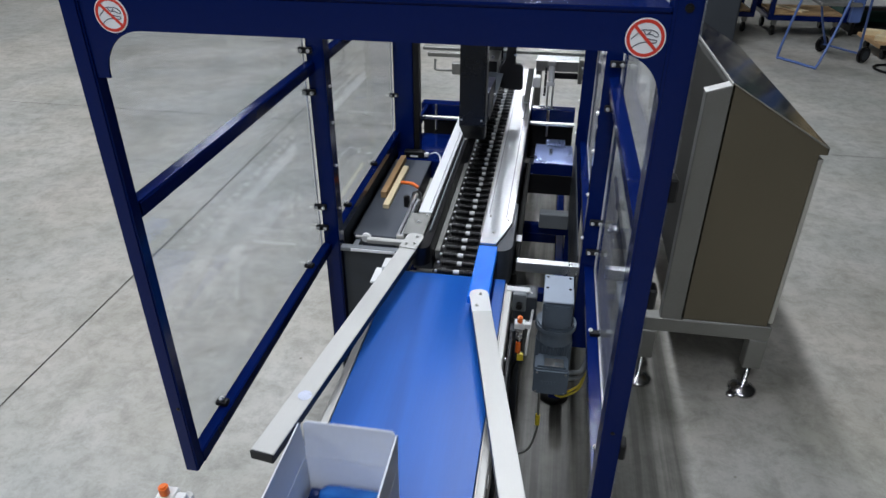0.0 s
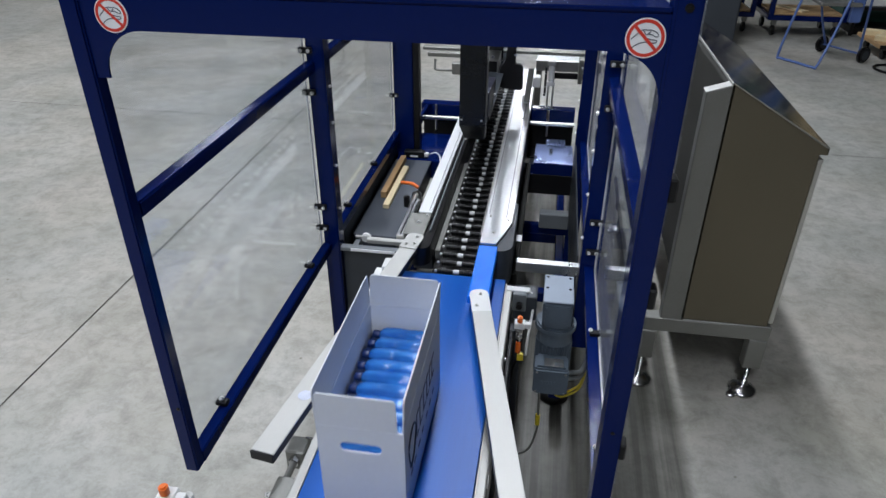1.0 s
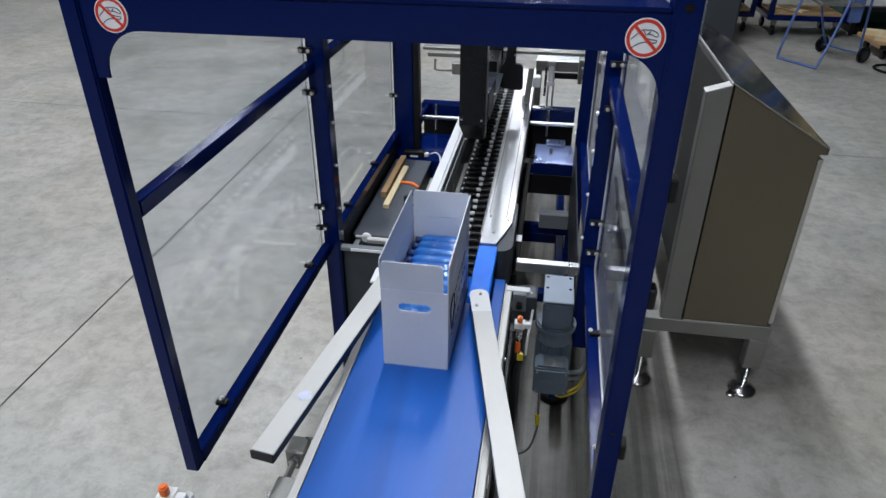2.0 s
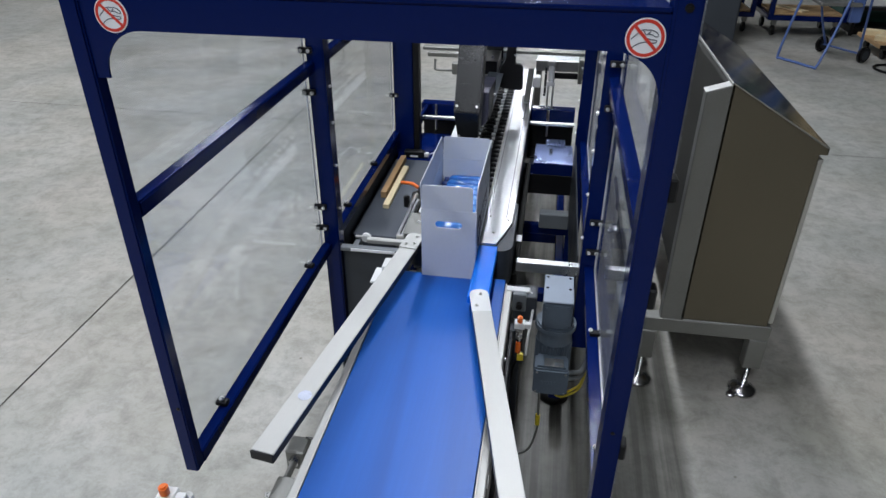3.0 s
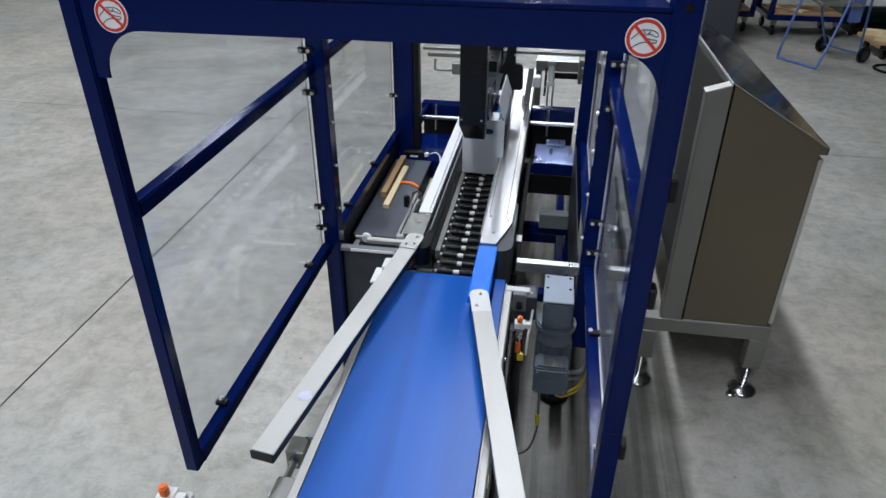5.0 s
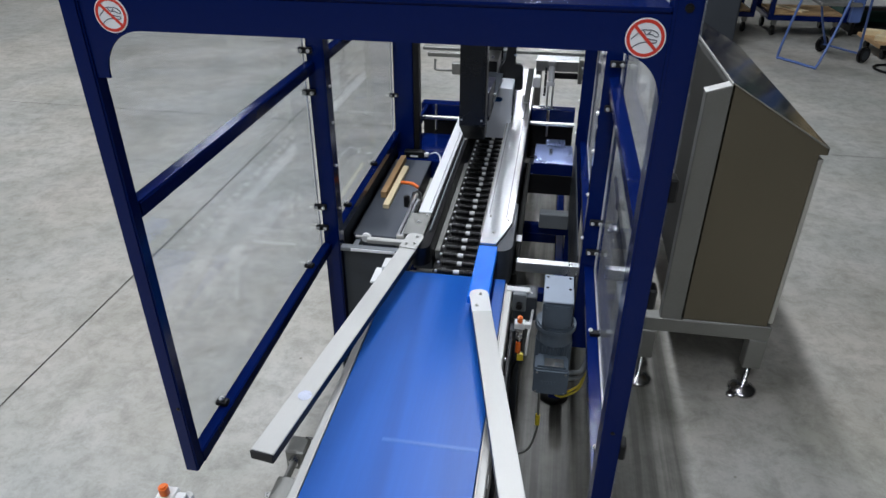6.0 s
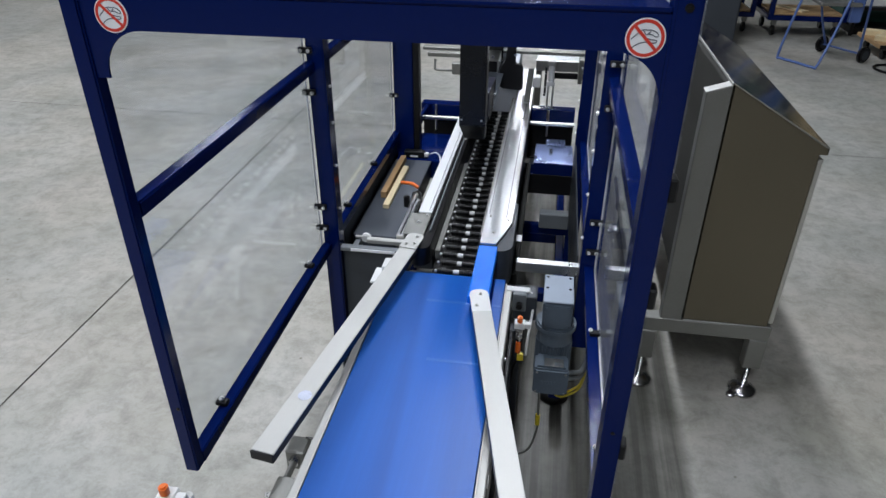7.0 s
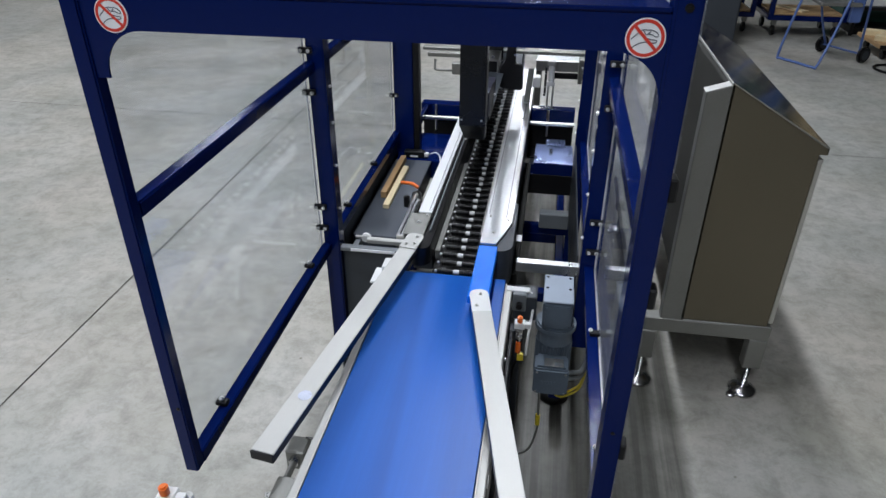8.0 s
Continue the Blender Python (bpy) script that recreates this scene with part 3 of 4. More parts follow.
def side_drive_left():
    c = empty("side_belt_drive", 0, 0, 0, "side belt drive under a long aluminium cover", "side belt drive")
    part("cover_plate", block(-0.436, -0.386, 2.135, 4.1, 0.874, 0.880, 0.002), ALU_SIDE, c)
    part("groove_strip", block(-0.3985, -0.3965, 2.15, 4.1, 0.8802, 0.881, 0), DARKGREY, c)
    p = part("nose_plate", block(-0.462, -0.386, 1.975, 2.131, 0.870, 0.876, 0.002), STEEL_DULL, c, "dull steel nose plate")
    bolt("bolt", (-0.42, 2.06, 0.876), (0, 0, 1), p, 0.008)
    bolt("bolt", (-0.40, 2.115, 0.876), (0, 0, 1), p, 0.005)
    part("edge_strip", block(-0.384, -0.378, 2.10, 4.1, 0.868, 0.878, 0.001), BLACK, c)
    part("belt", belt_loop(-0.432, -0.3565, 1.90, 4.1, 0.795, 0.862), RUBBER, c)
    part("inner_rail", block(-0.3755, -0.369, 2.02, 4.1, 0.863, 0.873, 0.001), GREY, c)
    part("housing", block(-0.43, -0.36, 2.0, 4.05, 0.72, 0.794, 0.003), DARKGREY, c)
    for y in (2.5, 2.95, 3.4):
        bolt("screw", (-0.40, y, 0.880), (0, 0, 1), c, 0.004, STEEL, 0.002)
    return c


def side_drive_right():
    c = empty("side_belt_drive", 0, 0, 0, "side belt drive under a wide aluminium cover", "side belt drive")
    bm = bmesh.new()
    pts = [(-0.189, 1.945), (-0.135, 1.945), (-0.098, 2.085), (-0.098, 4.1), (-0.189, 4.1)]
    f = bm.faces.new([bm.verts.new((x, y, 0.874)) for x, y in pts])
    g = bmesh.ops.extrude_face_region(bm, geom=[f])
    bmesh.ops.translate(bm, vec=(0, 0, 0.006), verts=[v for v in g["geom"] if isinstance(v, bmesh.types.BMVert)])
    bmesh.ops.recalc_face_normals(bm, faces=bm.faces[:])
    part("cover_plate", bm, ALU_COVER, c)
    for x, y in ((-0.173, 2.14), (-0.107, 2.12), (-0.15, 2.02), (-0.12, 3.2)):
        bolt("bolt", (x, y, 0.880), (0, 0, 1), c, 0.006, STEEL, 0.003)
    part("groove_strip", block(-0.117, -0.114, 2.14, 4.1, 0.8802, 0.882, 0), DARKGREY, c)
    part("groove_strip", block(-0.1795, -0.1775, 2.16, 4.1, 0.8802, 0.881, 0), DARKGREY, c)
    part("edge_strip", block(-0.196, -0.1895, 2.0, 4.1, 0.862, 0.880, 0.001), STEEL_DULL, c)
    part("outer_edge", block(-0.0975, -0.091, 2.09, 4.1, 0.85, 0.884, 0.001), STEEL, c)
    part("belt", belt_loop(-0.1985, -0.120, 1.93, 4.1, 0.795, 0.858), RUBBER, c)
    # rounded nose cover
    bm = belt_loop(-0.172, -0.080, 1.915, 2.3, 0.735, 0.870)
    part("nose_cover", bm, DARKGREY, c)
    part("housing", block(-0.117, -0.093, 2.10, 4.05, 0.22, 0.849, 0.003), BLACK, c)
    return c


roller_conveyor()
side_drive_left()
side_drive_right()


# ---- machine base ----
def machine_base():
    c = empty("machine_base", 0, 0, 0, "blue and dark grey base frame of the sealing machine", "machine base")
    part("end_panel", block(-0.689, -0.46, 2.0, 2.012, 0.36, 0.782, 0.003), DARKGREY, c)
    part("end_panel", block(-0.44, -0.085, 1.99, 2.002, 0.36, 0.70, 0.003), BLACK, c)
    part("support_strut", block(-0.689, -0.452, 1.972, 1.999, 0.783, 0.800, 0.003), GREY, c)
    part("scale_strip", block(-0.65, -0.49, 1.968, 1.9715, 0.789, 0.799, 0.0005), STICKER, c)
    part("support_strut", block(-0.61, -0.44, 2.035, 2.058, 0.785, 0.803, 0.003), GUIDE, c)
    part("support_strut", block(-0.066, 0.149, 1.972, 1.999, 0.762, 0.803, 0.003), ALU, c, "bright aluminium support strut")
    part("support_strut", block(0.235, 0.335, 1.972, 1.999, 0.762, 0.803, 0.003), ALU, c, "bright aluminium support strut")
    for x0, x1 in ((-0.689, -0.64), (0.095, 0.141)):
        part("long_beam", block(x0, x1, 2.04, 4.25, 0.14, 0.20, 0.004), BLUE, c)
    for y in (2.70, 3.28, 4.2):
        part("cross_beam", block(-0.64, 0.095, y, y + 0.05, 0.142, 0.198, 0.004), BLUE, c)
    for xa, xb in ((-0.689, -0.4315), (-0.0925, 0.141)):
        part("cross_beam", block(xa, xb, 3.50, 3.56, 0.765, 0.835, 0.004), BLUE, c)
    for xa, xb in ((-0.66, -0.4325), (-0.0925, 0.14)):
        part("cross_shaft", rod((xa, 3.40, 0.79), (xb, 3.40, 0.79), 0.011, 16), STEEL, c)
    for x in (-0.60, 0.0):
        part("shaft_rod", rod((x, 3.46, 0.70), (x, 3.46, 0.84), 0.006, 12), STEEL, c)
    part("shaft_bracket", block(-0.665, -0.645, 3.20, 3.50, 0.79, 0.83, 0.003), BLUE, c)
    # inner posts beside the rear guard posts
    part("rear_post", block(-0.651, -0.622, 3.105, 3.16, 0.2, 1.30, 0.003), BLACK, c)
    # Unseen panel added to keep the left lamps' light out of the base.
    part("light_block_panel", block(-0.742, -0.735, 2.035, 3.095, 0.10, 0.776, 0.002), DARKGREY, c)
    part("rear_pan", block(-0.689, 0.141, 3.425, 3.565, 0.58, 0.59, 0.002), BLACK, c)
    part("rear_wall", block(-0.689, 0.141, 3.566, 3.574, 0.58, 0.764, 0.002), BLACK, c)
    part("rear_beam", block(-0.689, 0.16, 3.56, 3.60, 1.104, 1.123, 0.004), STEEL_DULL, c, "grey steel rear cross beam")
    # lower grey box under the right side
    part("drive_box", block(0.0, 0.145, 3.02, 3.08, 0.375, 0.455, 0.004), GREY, c)
    part("side_plate", block(0.142, 0.147, 2.05, 3.1, 0.45, 0.80, 0.002), DARKGREY, c)
    p = part("shelf_plate", block(-0.05, 0.14, 3.09, 3.34, 0.694, 0.70, 0.002), SHELF, c, "blue shelf plate with reflected light in its colour")
    part("shelf_plate_rear", block(0.0, 0.10, 3.341, 3.42, 0.694, 0.70, 0.002), SHELF, c)
    part("shelf_front", block(-0.05, 0.14, 3.083, 3.0895, 0.64, 0.70, 0.002), BLUE, c)
    for y in (3.2, 3.235):
        bolt("bolt", (0.03, y, 0.70), (0, 0, 1), p, 0.009, POLISHED, 0.016)
    for z0, z1 in ((0.585, 0.635), (0.30, 0.355)):
        part("cross_beam", block(-0.0925, 0.141, 3.092, 3.13, z0, z1, 0.004), BLUE, c)
    # Black sheet added to give the darkness in the gap below the shelf.
    part("dark_gap_panel", block(-0.09, 0.141, 3.084, 3.091, 0.535, 0.6395, 0.002), BLACK, c)
    w = part("wire_tray", block(-0.091, -0.062, 2.05, 3.08, 0.655, 0.70, 0.003), MATT_BLACK, c)
    part("tag", block(-0.088, -0.060, 2.29, 2.34, 0.7005, 0.703, 0.001), STICKER, w)
    # equipment box on the left
    part("blue_cover", block(-0.732, -0.45, 3.03, 3.40, 0.60, 0.70, 0.006), BLUE, c)
    for x in (-0.67, 0.12):
        part("foot", lathe([(0.065, 0), (0.065, 0.02), (0.05, 0.035), (0.014, 0.04), (0.014, 0.14)], 24, m=pose(x, 2.22, 0)), RUBBER, c, "black rubber levelling foot")
        part("foot", lathe([(0.065, 0), (0.065, 0.02), (0.05, 0.035), (0.014, 0.04), (0.014, 0.14)], 24, m=pose(x - 0.3, 4.1, 0)), RUBBER, c, "black rubber levelling foot")
    return c


def grey_tray():
    c = empty("equipment_box", 0, 0, 0, "flat dark grey steel equipment box on the base", "equipment box")
    part("body", block(-0.728, -0.553, 2.25, 3.02, 0.60, 0.688, 0.003), BOX_GREY, c)
    part("lid", block(-0.732, -0.548, 2.243, 3.022, 0.689, 0.70, 0.003), BOX_GREY, c)


machine_base()
grey_tray()


def wood_strip(x, y, ln, w, h, rz, label):
    b = part("wood_strip", block(-w / 2, w / 2, -ln / 2, ln / 2, 0, h, 0.0015), PLY if "brown" in label else PINE)
    b.matrix_basis = pose(x, y, 0.70, 0, 0, rz)
    tagged(b, label, "wood strip", "wood strips on the box")


wood_strip(-0.648, 2.69, 0.42, 0.026, 0.020, 0.0, "pale pine strip lying on the grey box")
wood_strip(-0.682, 2.79, 0.42, 0.026, 0.030, 0.0, "brownish pine strip lying on the grey box")


def ball_valve():
    c = empty("ball_valve", -0.515, 2.44, 0.745, "air valve with an orange lever and clear bowl", "valve")
    part("body", rod((0, -0.05, 0.02), (0, 0.07, 0.02), 0.016, 14, bevel=0.003), STEEL, c)
    part("nut", rod((0, 0.04, 0.02), (0, 0.062, 0.02), 0.022, 6), POLISHED, c)
    part("bowl", rod((0.006, 0.0, -0.045), (0.006, 0.0, 0.03), 0.021, 16, bevel=0.005), STEEL_DULL, c)
    part("knob", rod((-0.03, -0.012, 0.0), (-0.03, -0.012, 0.05), 0.013, 12, bevel=0.003), BLACK, c)
    part("lever", cable([(0.005, 0.06, 0.055), (-0.02, 0.07, 0.066), (-0.05, 0.085, 0.062), (-0.075, 0.095, 0.058)], 0.0075, 8), ORANGE, c, "orange lever")
    part("bracket", block(-0.005, 0.03, -0.02, 0.1, -0.045, -0.035, 0.002), STEEL, c)


ball_valve()


def profile_bar():
    c = empty("profile_bar", -0.492, 2.21, 0.80, "grooved aluminium profile beside the side drive", "aluminium profile")
    part("profile", block(-0.014, 0.014, -0.14, 0.16, -0.014, 0.014, 0.002), ALU, c)
    part("groove", block(-0.003, 0.003, -0.138, 0.158, 0.0142, 0.015, 0), BLACK, c)
    part("end_cap", block(-0.014, 0.014, -0.146, -0.1405, -0.014, 0.014, 0.001), STEEL, c)
    for y in (-0.13, 0.13):
        part("stand_off", rod((0, y, -0.1), (0, y, -0.0145), 0.007, 10), STEEL, c)


profile_bar()


def adjusting_knob():
    c = empty("adjusting_knob", -0.655, 2.15, 0.715, "pale round adjusting knob on a steel pin", "knob")
    part("pin", rod((-0.03, 0, 0.03), (0.0, 0, 0.03), 0.006, 10), STEEL, c)
    part("knob", rod((0.012, -0.014, 0.03), (0.012, 0.008, 0.03), 0.018, 20, bevel=0.004), WHITE, c)
    part("slide", block(-0.03, -0.008, -0.09, 0.02, -0.015, 0.02, 0.002), GREY, c)


adjusting_knob()


def door_switch(x, y, z):
    c = empty("safety_switch", x, y, z, "black safety switch with a pale cable", "switch")
    part("body", block(-0.06, 0.04, -0.018, 0.018, 0, 0.035, 0.004), BLACK, c)
    part("plug", block(0.041, 0.062, -0.012, 0.012, 0.006, 0.026, 0.003), WHITE, c)
    part("label", block(-0.03, 0.01, -0.0195, -0.0185, 0.006, 0.016, 0), STICKER, c)
    part("cable", cable([(0.06, 0, 0.016), (0.09, 0.02, 0.02), (0.115, 0.0, 0.015), (0.13, -0.06, 0.0), (0.13, -0.12, -0.02)], 0.0035, 8), WHITE, c)


door_switch(-0.63, 3.06, 0.70)


# ---- gear motor ----
def gear_motor():
    c = empty("gear_motor", 0.082, 1.80, 0, "grey gear motor hanging beside the belt conveyor", "motor")
    part("gearbox", block(-0.046, 0.046, -0.06, 0.09, 0.70, 0.80, 0.008, seg=2), MOTOR, c)
    p = part("cover", block(-0.047, 0.047, -0.058, 0.10, 0.801, 0.807, 0.002), COVER, c, "pale grey screwed cover")
    for x in (-0.036, 0.036):
        for y in (0.02, 0.085):
            bolt("screw", (x, y, 0.807), (0, 0, 1), p, 0.005, BLACK, 0.001)
    for x in (-0.036, 0.036):
        for z in (0.715, 0.785):
            bolt("screw", (x, -0.0602, z), (0, -1, 0), c, 0.006, MOTOR, 0.003)
    part("flange", rod((0, 0, 0.672), (0, 0, 0.70), 0.066, 32, bevel=0.006), MOTOR, c)
    part("neck", rod((0, 0, 0.63), (0, 0, 0.672), 0.058, 32, r2=0.052), MOTOR, c)
    part("stator", rod((0, 0, 0.47), (0, 0, 0.63), 0.05, 32), MOTOR, c)
    fin = part("fin", block(-0.0015, 0.0015, 0.048, 0.060, 0.50, 0.625, 0.0005), MOTOR, c)
    for i in range(1, 30):
        share(fin, "fin", Matrix.Rotation(2 * math.pi * i / 30, 4, "Z"), c)
    t = part("terminal_box", block(-0.056, 0.050, -0.125, -0.05, 0.505, 0.60, 0.008, seg=2), MOTOR, c)
    part("box_lid", block(-0.058, 0.052, -0.142, -0.126, 0.50, 0.605, 0.007, seg=2), MOTOR, t)
    part("name_plate", block(-0.026, 0.034, -0.118, -0.078, 0.6002, 0.6012, 0), STEEL, t)
    part("name_bar", block(0.006, 0.03, -0.112, -0.098, 0.6014, 0.6022, 0), GREY, t)
    for i, x in enumerate((-0.034, -0.024, -0.014, -0.006, 0.006)):
        part("raised_mark", block(x, x + 0.007, -0.144, -0.1425, 0.548, 0.56, 0.0005), MOTOR, t)
    for x in (-0.048, 0.042):
        for z in (0.513, 0.592):
            bolt("screw", (x, -0.142, z), (0, -1, 0), t, 0.004, STEEL, 0.002)
    part("fan_cover", rod((0, 0, 0.455), (0, 0, 0.495), 0.058, 28, bevel=0.008), MOTOR, c)
    part("mount_plate", block(-0.14, -0.0665, -0.02, 0.05, 0.70, 0.79, 0.003), DARKGREY, c)


gear_motor()


def loose_cable(name, pts, r, m, label):
    tagged(part(name, cable(pts, r), m), label, "cable")


loose_cable("motor_cable", [(0.10, 1.70, 0.503), (0.115, 1.70, 0.478), (0.15, 1.73, 0.468), (0.19, 1.82, 0.43), (0.225, 2.0, 0.40)], 0.0042, YELLOW, "yellow motor cable running to the base")
loose_cable("motor_cable", [(0.09, 1.70, 0.503), (0.105, 1.70, 0.467), (0.14, 1.72, 0.455), (0.19, 1.82, 0.412), (0.225, 2.0, 0.38)], 0.0042, YELLOW, "yellow motor cable running to the base")
loose_cable("motor_cable", [(0.12, 1.74, 0.53), (0.15, 1.76, 0.52), (0.19, 1.84, 0.47), (0.225, 2.0, 0.44)], 0.008, GREY, "grey motor cable running to the base")
loose_cable("motor_cable", [(0.12, 1.74, 0.51), (0.15, 1.76, 0.495), (0.19, 1.84, 0.445), (0.225, 2.0, 0.42)], 0.008, GREY, "grey motor cable running to the base")
loose_cable("sensor_cable", [(0.045, 1.70, 0.503), (0.05, 1.69, 0.43), (0.052, 1.68, 0.33), (0.03, 1.66, 0.25), (-0.01, 1.66, 0.22), (-0.05, 1.68, 0.22)], 0.004, STEEL_DULL, "thin pale cable with yellow marker")
tagged(part("cable_marker", rod((0.0515, 1.683, 0.345), (0.051, 1.687, 0.385), 0.008, 10), YELLOW), "yellow marker sleeve on the thin cable", "cable marker")


def sensor(x, y, z, label):
    """A round proximity sensor with orange cap on a white bracket."""
    c = empty("sensor", x, y, z, label, "sensor")
    part("cap", rod((0, 0, 0.0), (0, 0, 0.022), 0.0085, 16, bevel=0.003), ORANGE, c, "orange cap")
    part("holder", block(-0.016, 0.016, -0.008, 0.02, -0.022, -0.001, 0.002), WHITE, c)
    part("tab", block(0.0165, 0.035, -0.004, 0.012, -0.02, -0.002, 0.002), WHITE, c)
    b = part("barrel", rod((0, 0, -0.07), (0, 0, -0.023), 0.007, 14), POLISHED, c)
    for z2 in (-0.036, -0.056):
        part("nut", rod((0, 0, z2), (0, 0, z2 + 0.008), 0.012, 6), STEEL, b)
    part("plug", rod((0, 0, -0.115), (0, 0, -0.071), 0.0085, 14, bevel=0.003), ORANGE, c, "orange plug")
    part("tag", block(-0.002, 0.018, -0.006, 0.006, -0.145, -0.118, 0.002), YELLOW, c, "yellow tag")
    part("lead", cable([(0, 0, -0.115), (-0.002, 0.004, -0.15), (-0.012, 0.01, -0.19), (-0.02, 0.02, -0.28)], 0.004, 8), BLACK, c)


sensor(-0.031, 1.65, 0.785, "sensor with orange cap on a white bracket by the belt")
sensor(-0.600, 0.70, 1.042, "sensor with orange cap on a white bracket by the belt")


def sensor_post():
    c = empty("sensor_stand", -0.574, 0.70, 0, "thin steel stand carrying a sensor", "stand")
    part("post", rod((0, 0.02, 0.008), (0, 0.02, 1.02), 0.010, 12), STEEL, c)
    part("foot", lathe([(0.05, 0), (0.05, 0.006), (0.012, 0.012)], 20, m=pose(0, 0.02, 0)), STEEL, c)


sensor_post()


def belt_bracket():
    c = empty("sensor_bracket", 0, 0, 0, "white bracket with grey clamp at the belt end", "bracket")
    part("plate", block(-0.088, -0.008, 1.80, 1.826, 0.790, 0.798, 0.002), WHITE, c)
    part("clamp", block(-0.062, -0.018, 1.775, 1.799, 0.735, 0.80, 0.003), GREY, c)
    part("knob", rod((-0.04, 1.774, 0.765), (-0.04, 1.755, 0.765), 0.010, 12), BLACK, c)
    part("bent_strip", cable([(-0.010, 1.81, 0.79), (0.006, 1.80, 0.78), (0.006, 1.79, 0.75), (-0.004, 1.72, 0.68), (-0.006, 1.70, 0.62)], 0.0045, 6), WHITE, c)
    # Black conveyor plate, lengthened along the belt to block light below it.
    part("back_plate", block(-0.064, -0.049, 0.80, 1.70, 0.10, 0.712, 0.003), BLACK, c)
    # small white fixing by the far side of the belt
    d = empty("guide_bracket", 0, 0, 0, "white stepped guide bracket at the belt end", "bracket")
    part("plate", block(-0.525, -0.487, 1.76, 1.85, 0.80, 0.808, 0.002), WHITE, d)
    part("step", block(-0.50, -0.47, 1.82, 1.88, 0.8085, 0.83, 0.002), WHITE, d)
    part("stem", rod((-0.515, 1.74, 0.70), (-0.51, 1.79, 0.80), 0.006, 10), WHITE, d)


belt_bracket()


# ---- control cabinet ----
def control_cabinet():
    c = empty("control_cabinet", 0, 0, 0, "stainless steel control cabinet with sloping roof on legs", "cabinet")
    y0, y1 = 2.36, 3.82
    prism([(0.618, 0.36), (0.945, 0.36), (0.945, 1.103), (0.929, 1.103), (0.929, 1.148), (0.618, 1.330)], y1 - y0, bm := bmesh.new(), Matrix.Translation((0, y0 + 0.004, 0)))
    part("body", bm, STEEL_SIDE, c, "bead-blasted steel body")
    # end sheet of the roof, flush with the slope and dropping past the door
    prism([(0.929, 1.1035), (0.970, 1.1035), (0.970, 1.110), (0.966, 1.128), (0.929, 1.1475)], 0.012, bm := bmesh.new(), Matrix.Translation((0, y0 + 0.004, 0)))
    part("roof_end", bm, STEEL_SIDE, c)
    prism([(0.612, 1.336), (0.612, 1.341), (0.972, 1.131), (0.972, 1.104), (0.9705, 1.104), (0.9705, 1.126)], y1 - y0 + 0.012, bm := bmesh.new(), Matrix.Translation((0, y0 + 0.002, 0)))
    part("roof", bm, MIRROR, c, "mirror polished sloping roof sheet")
    part("roof_edge", block(0.606, 0.6115, y0 + 0.002, y1, 1.332, 1.341, 0.001), GUIDE, c)
    part("door", block(0.9455, 0.966, y0 + 0.006, y1 - 0.01, 0.372, 1.085, 0.003), STEEL, c)
    p = part("corner_post", prism([(0.528, 0.355), (0.611, 0.355), (0.611, 1.331), (0.528, 1.303)], 0.05, m=Matrix.Translation((0, y0, 0)), bevel=0.003), STEEL_DULL, c)
    part("cap", prism([(0.526, 1.3035), (0.6055, 1.3305), (0.6055, 1.3335), (0.526, 1.3065)], 0.052, m=Matrix.Translation((0, y0 - 0.001, 0))), GUIDE, p, "bright cut top of the post")
    part("base_beam", block(0.43, 0.968, y0, y0 + 0.06, 0.287, 0.354, 0.004), STEEL_DULL, c)
    part("base_beam", block(0.43, 0.968, y1 - 0.06, y1, 0.287, 0.354, 0.004), STEEL_DULL, c)
    part("side_beam", block(0.43, 0.49, y0 + 0.061, y1 - 0.061, 0.287, 0.354, 0.004), STEEL_DULL, c)
    part("side_beam", block(0.91, 0.968, y0 + 0.061, y1 - 0.061, 0.287, 0.354, 0.004), STEEL_DULL, c)
    part("weld_line", block(0.618, 0.962, y0 - 0.002, y0 + 0.0035, 0.3555, 0.3595, 0.001), ALU, c)
    part("side_cover", block(0.590, 0.6175, y0 + 0.055, y1 - 0.02, 0.42, 1.331, 0.003), STEEL_SHADE, c, "steel side cover with its dark reflection in the colour")
    for x in (0.931, 0.49):
        for y in (y0 + 0.03, y1 - 0.03):
            part("leg", block(x - 0.036, x + 0.036, y - 0.03, y + 0.03, 0.14, 0.286, 0.004), STEEL_DULL, c)
            f = part("foot", lathe([(0.060, 0), (0.060, 0.006), (0.052, 0.014), (0.026, 0.024), (0.011, 0.03), (0.011, 0.14)], 28, m=pose(x, y, 0)), POLISHED, c)
            part("lug", lathe([(0.02, 0), (0.02, 0.008), (0.012, 0.011)], 16, m=pose(x - 0.055, y - 0.045, 0)), POLISHED, f)
    return c


control_cabinet()


# ---- carton and its bottles ----
W2, CL, CH, CT, FL = 0.088, 0.413, 0.245, 0.003, 0.084


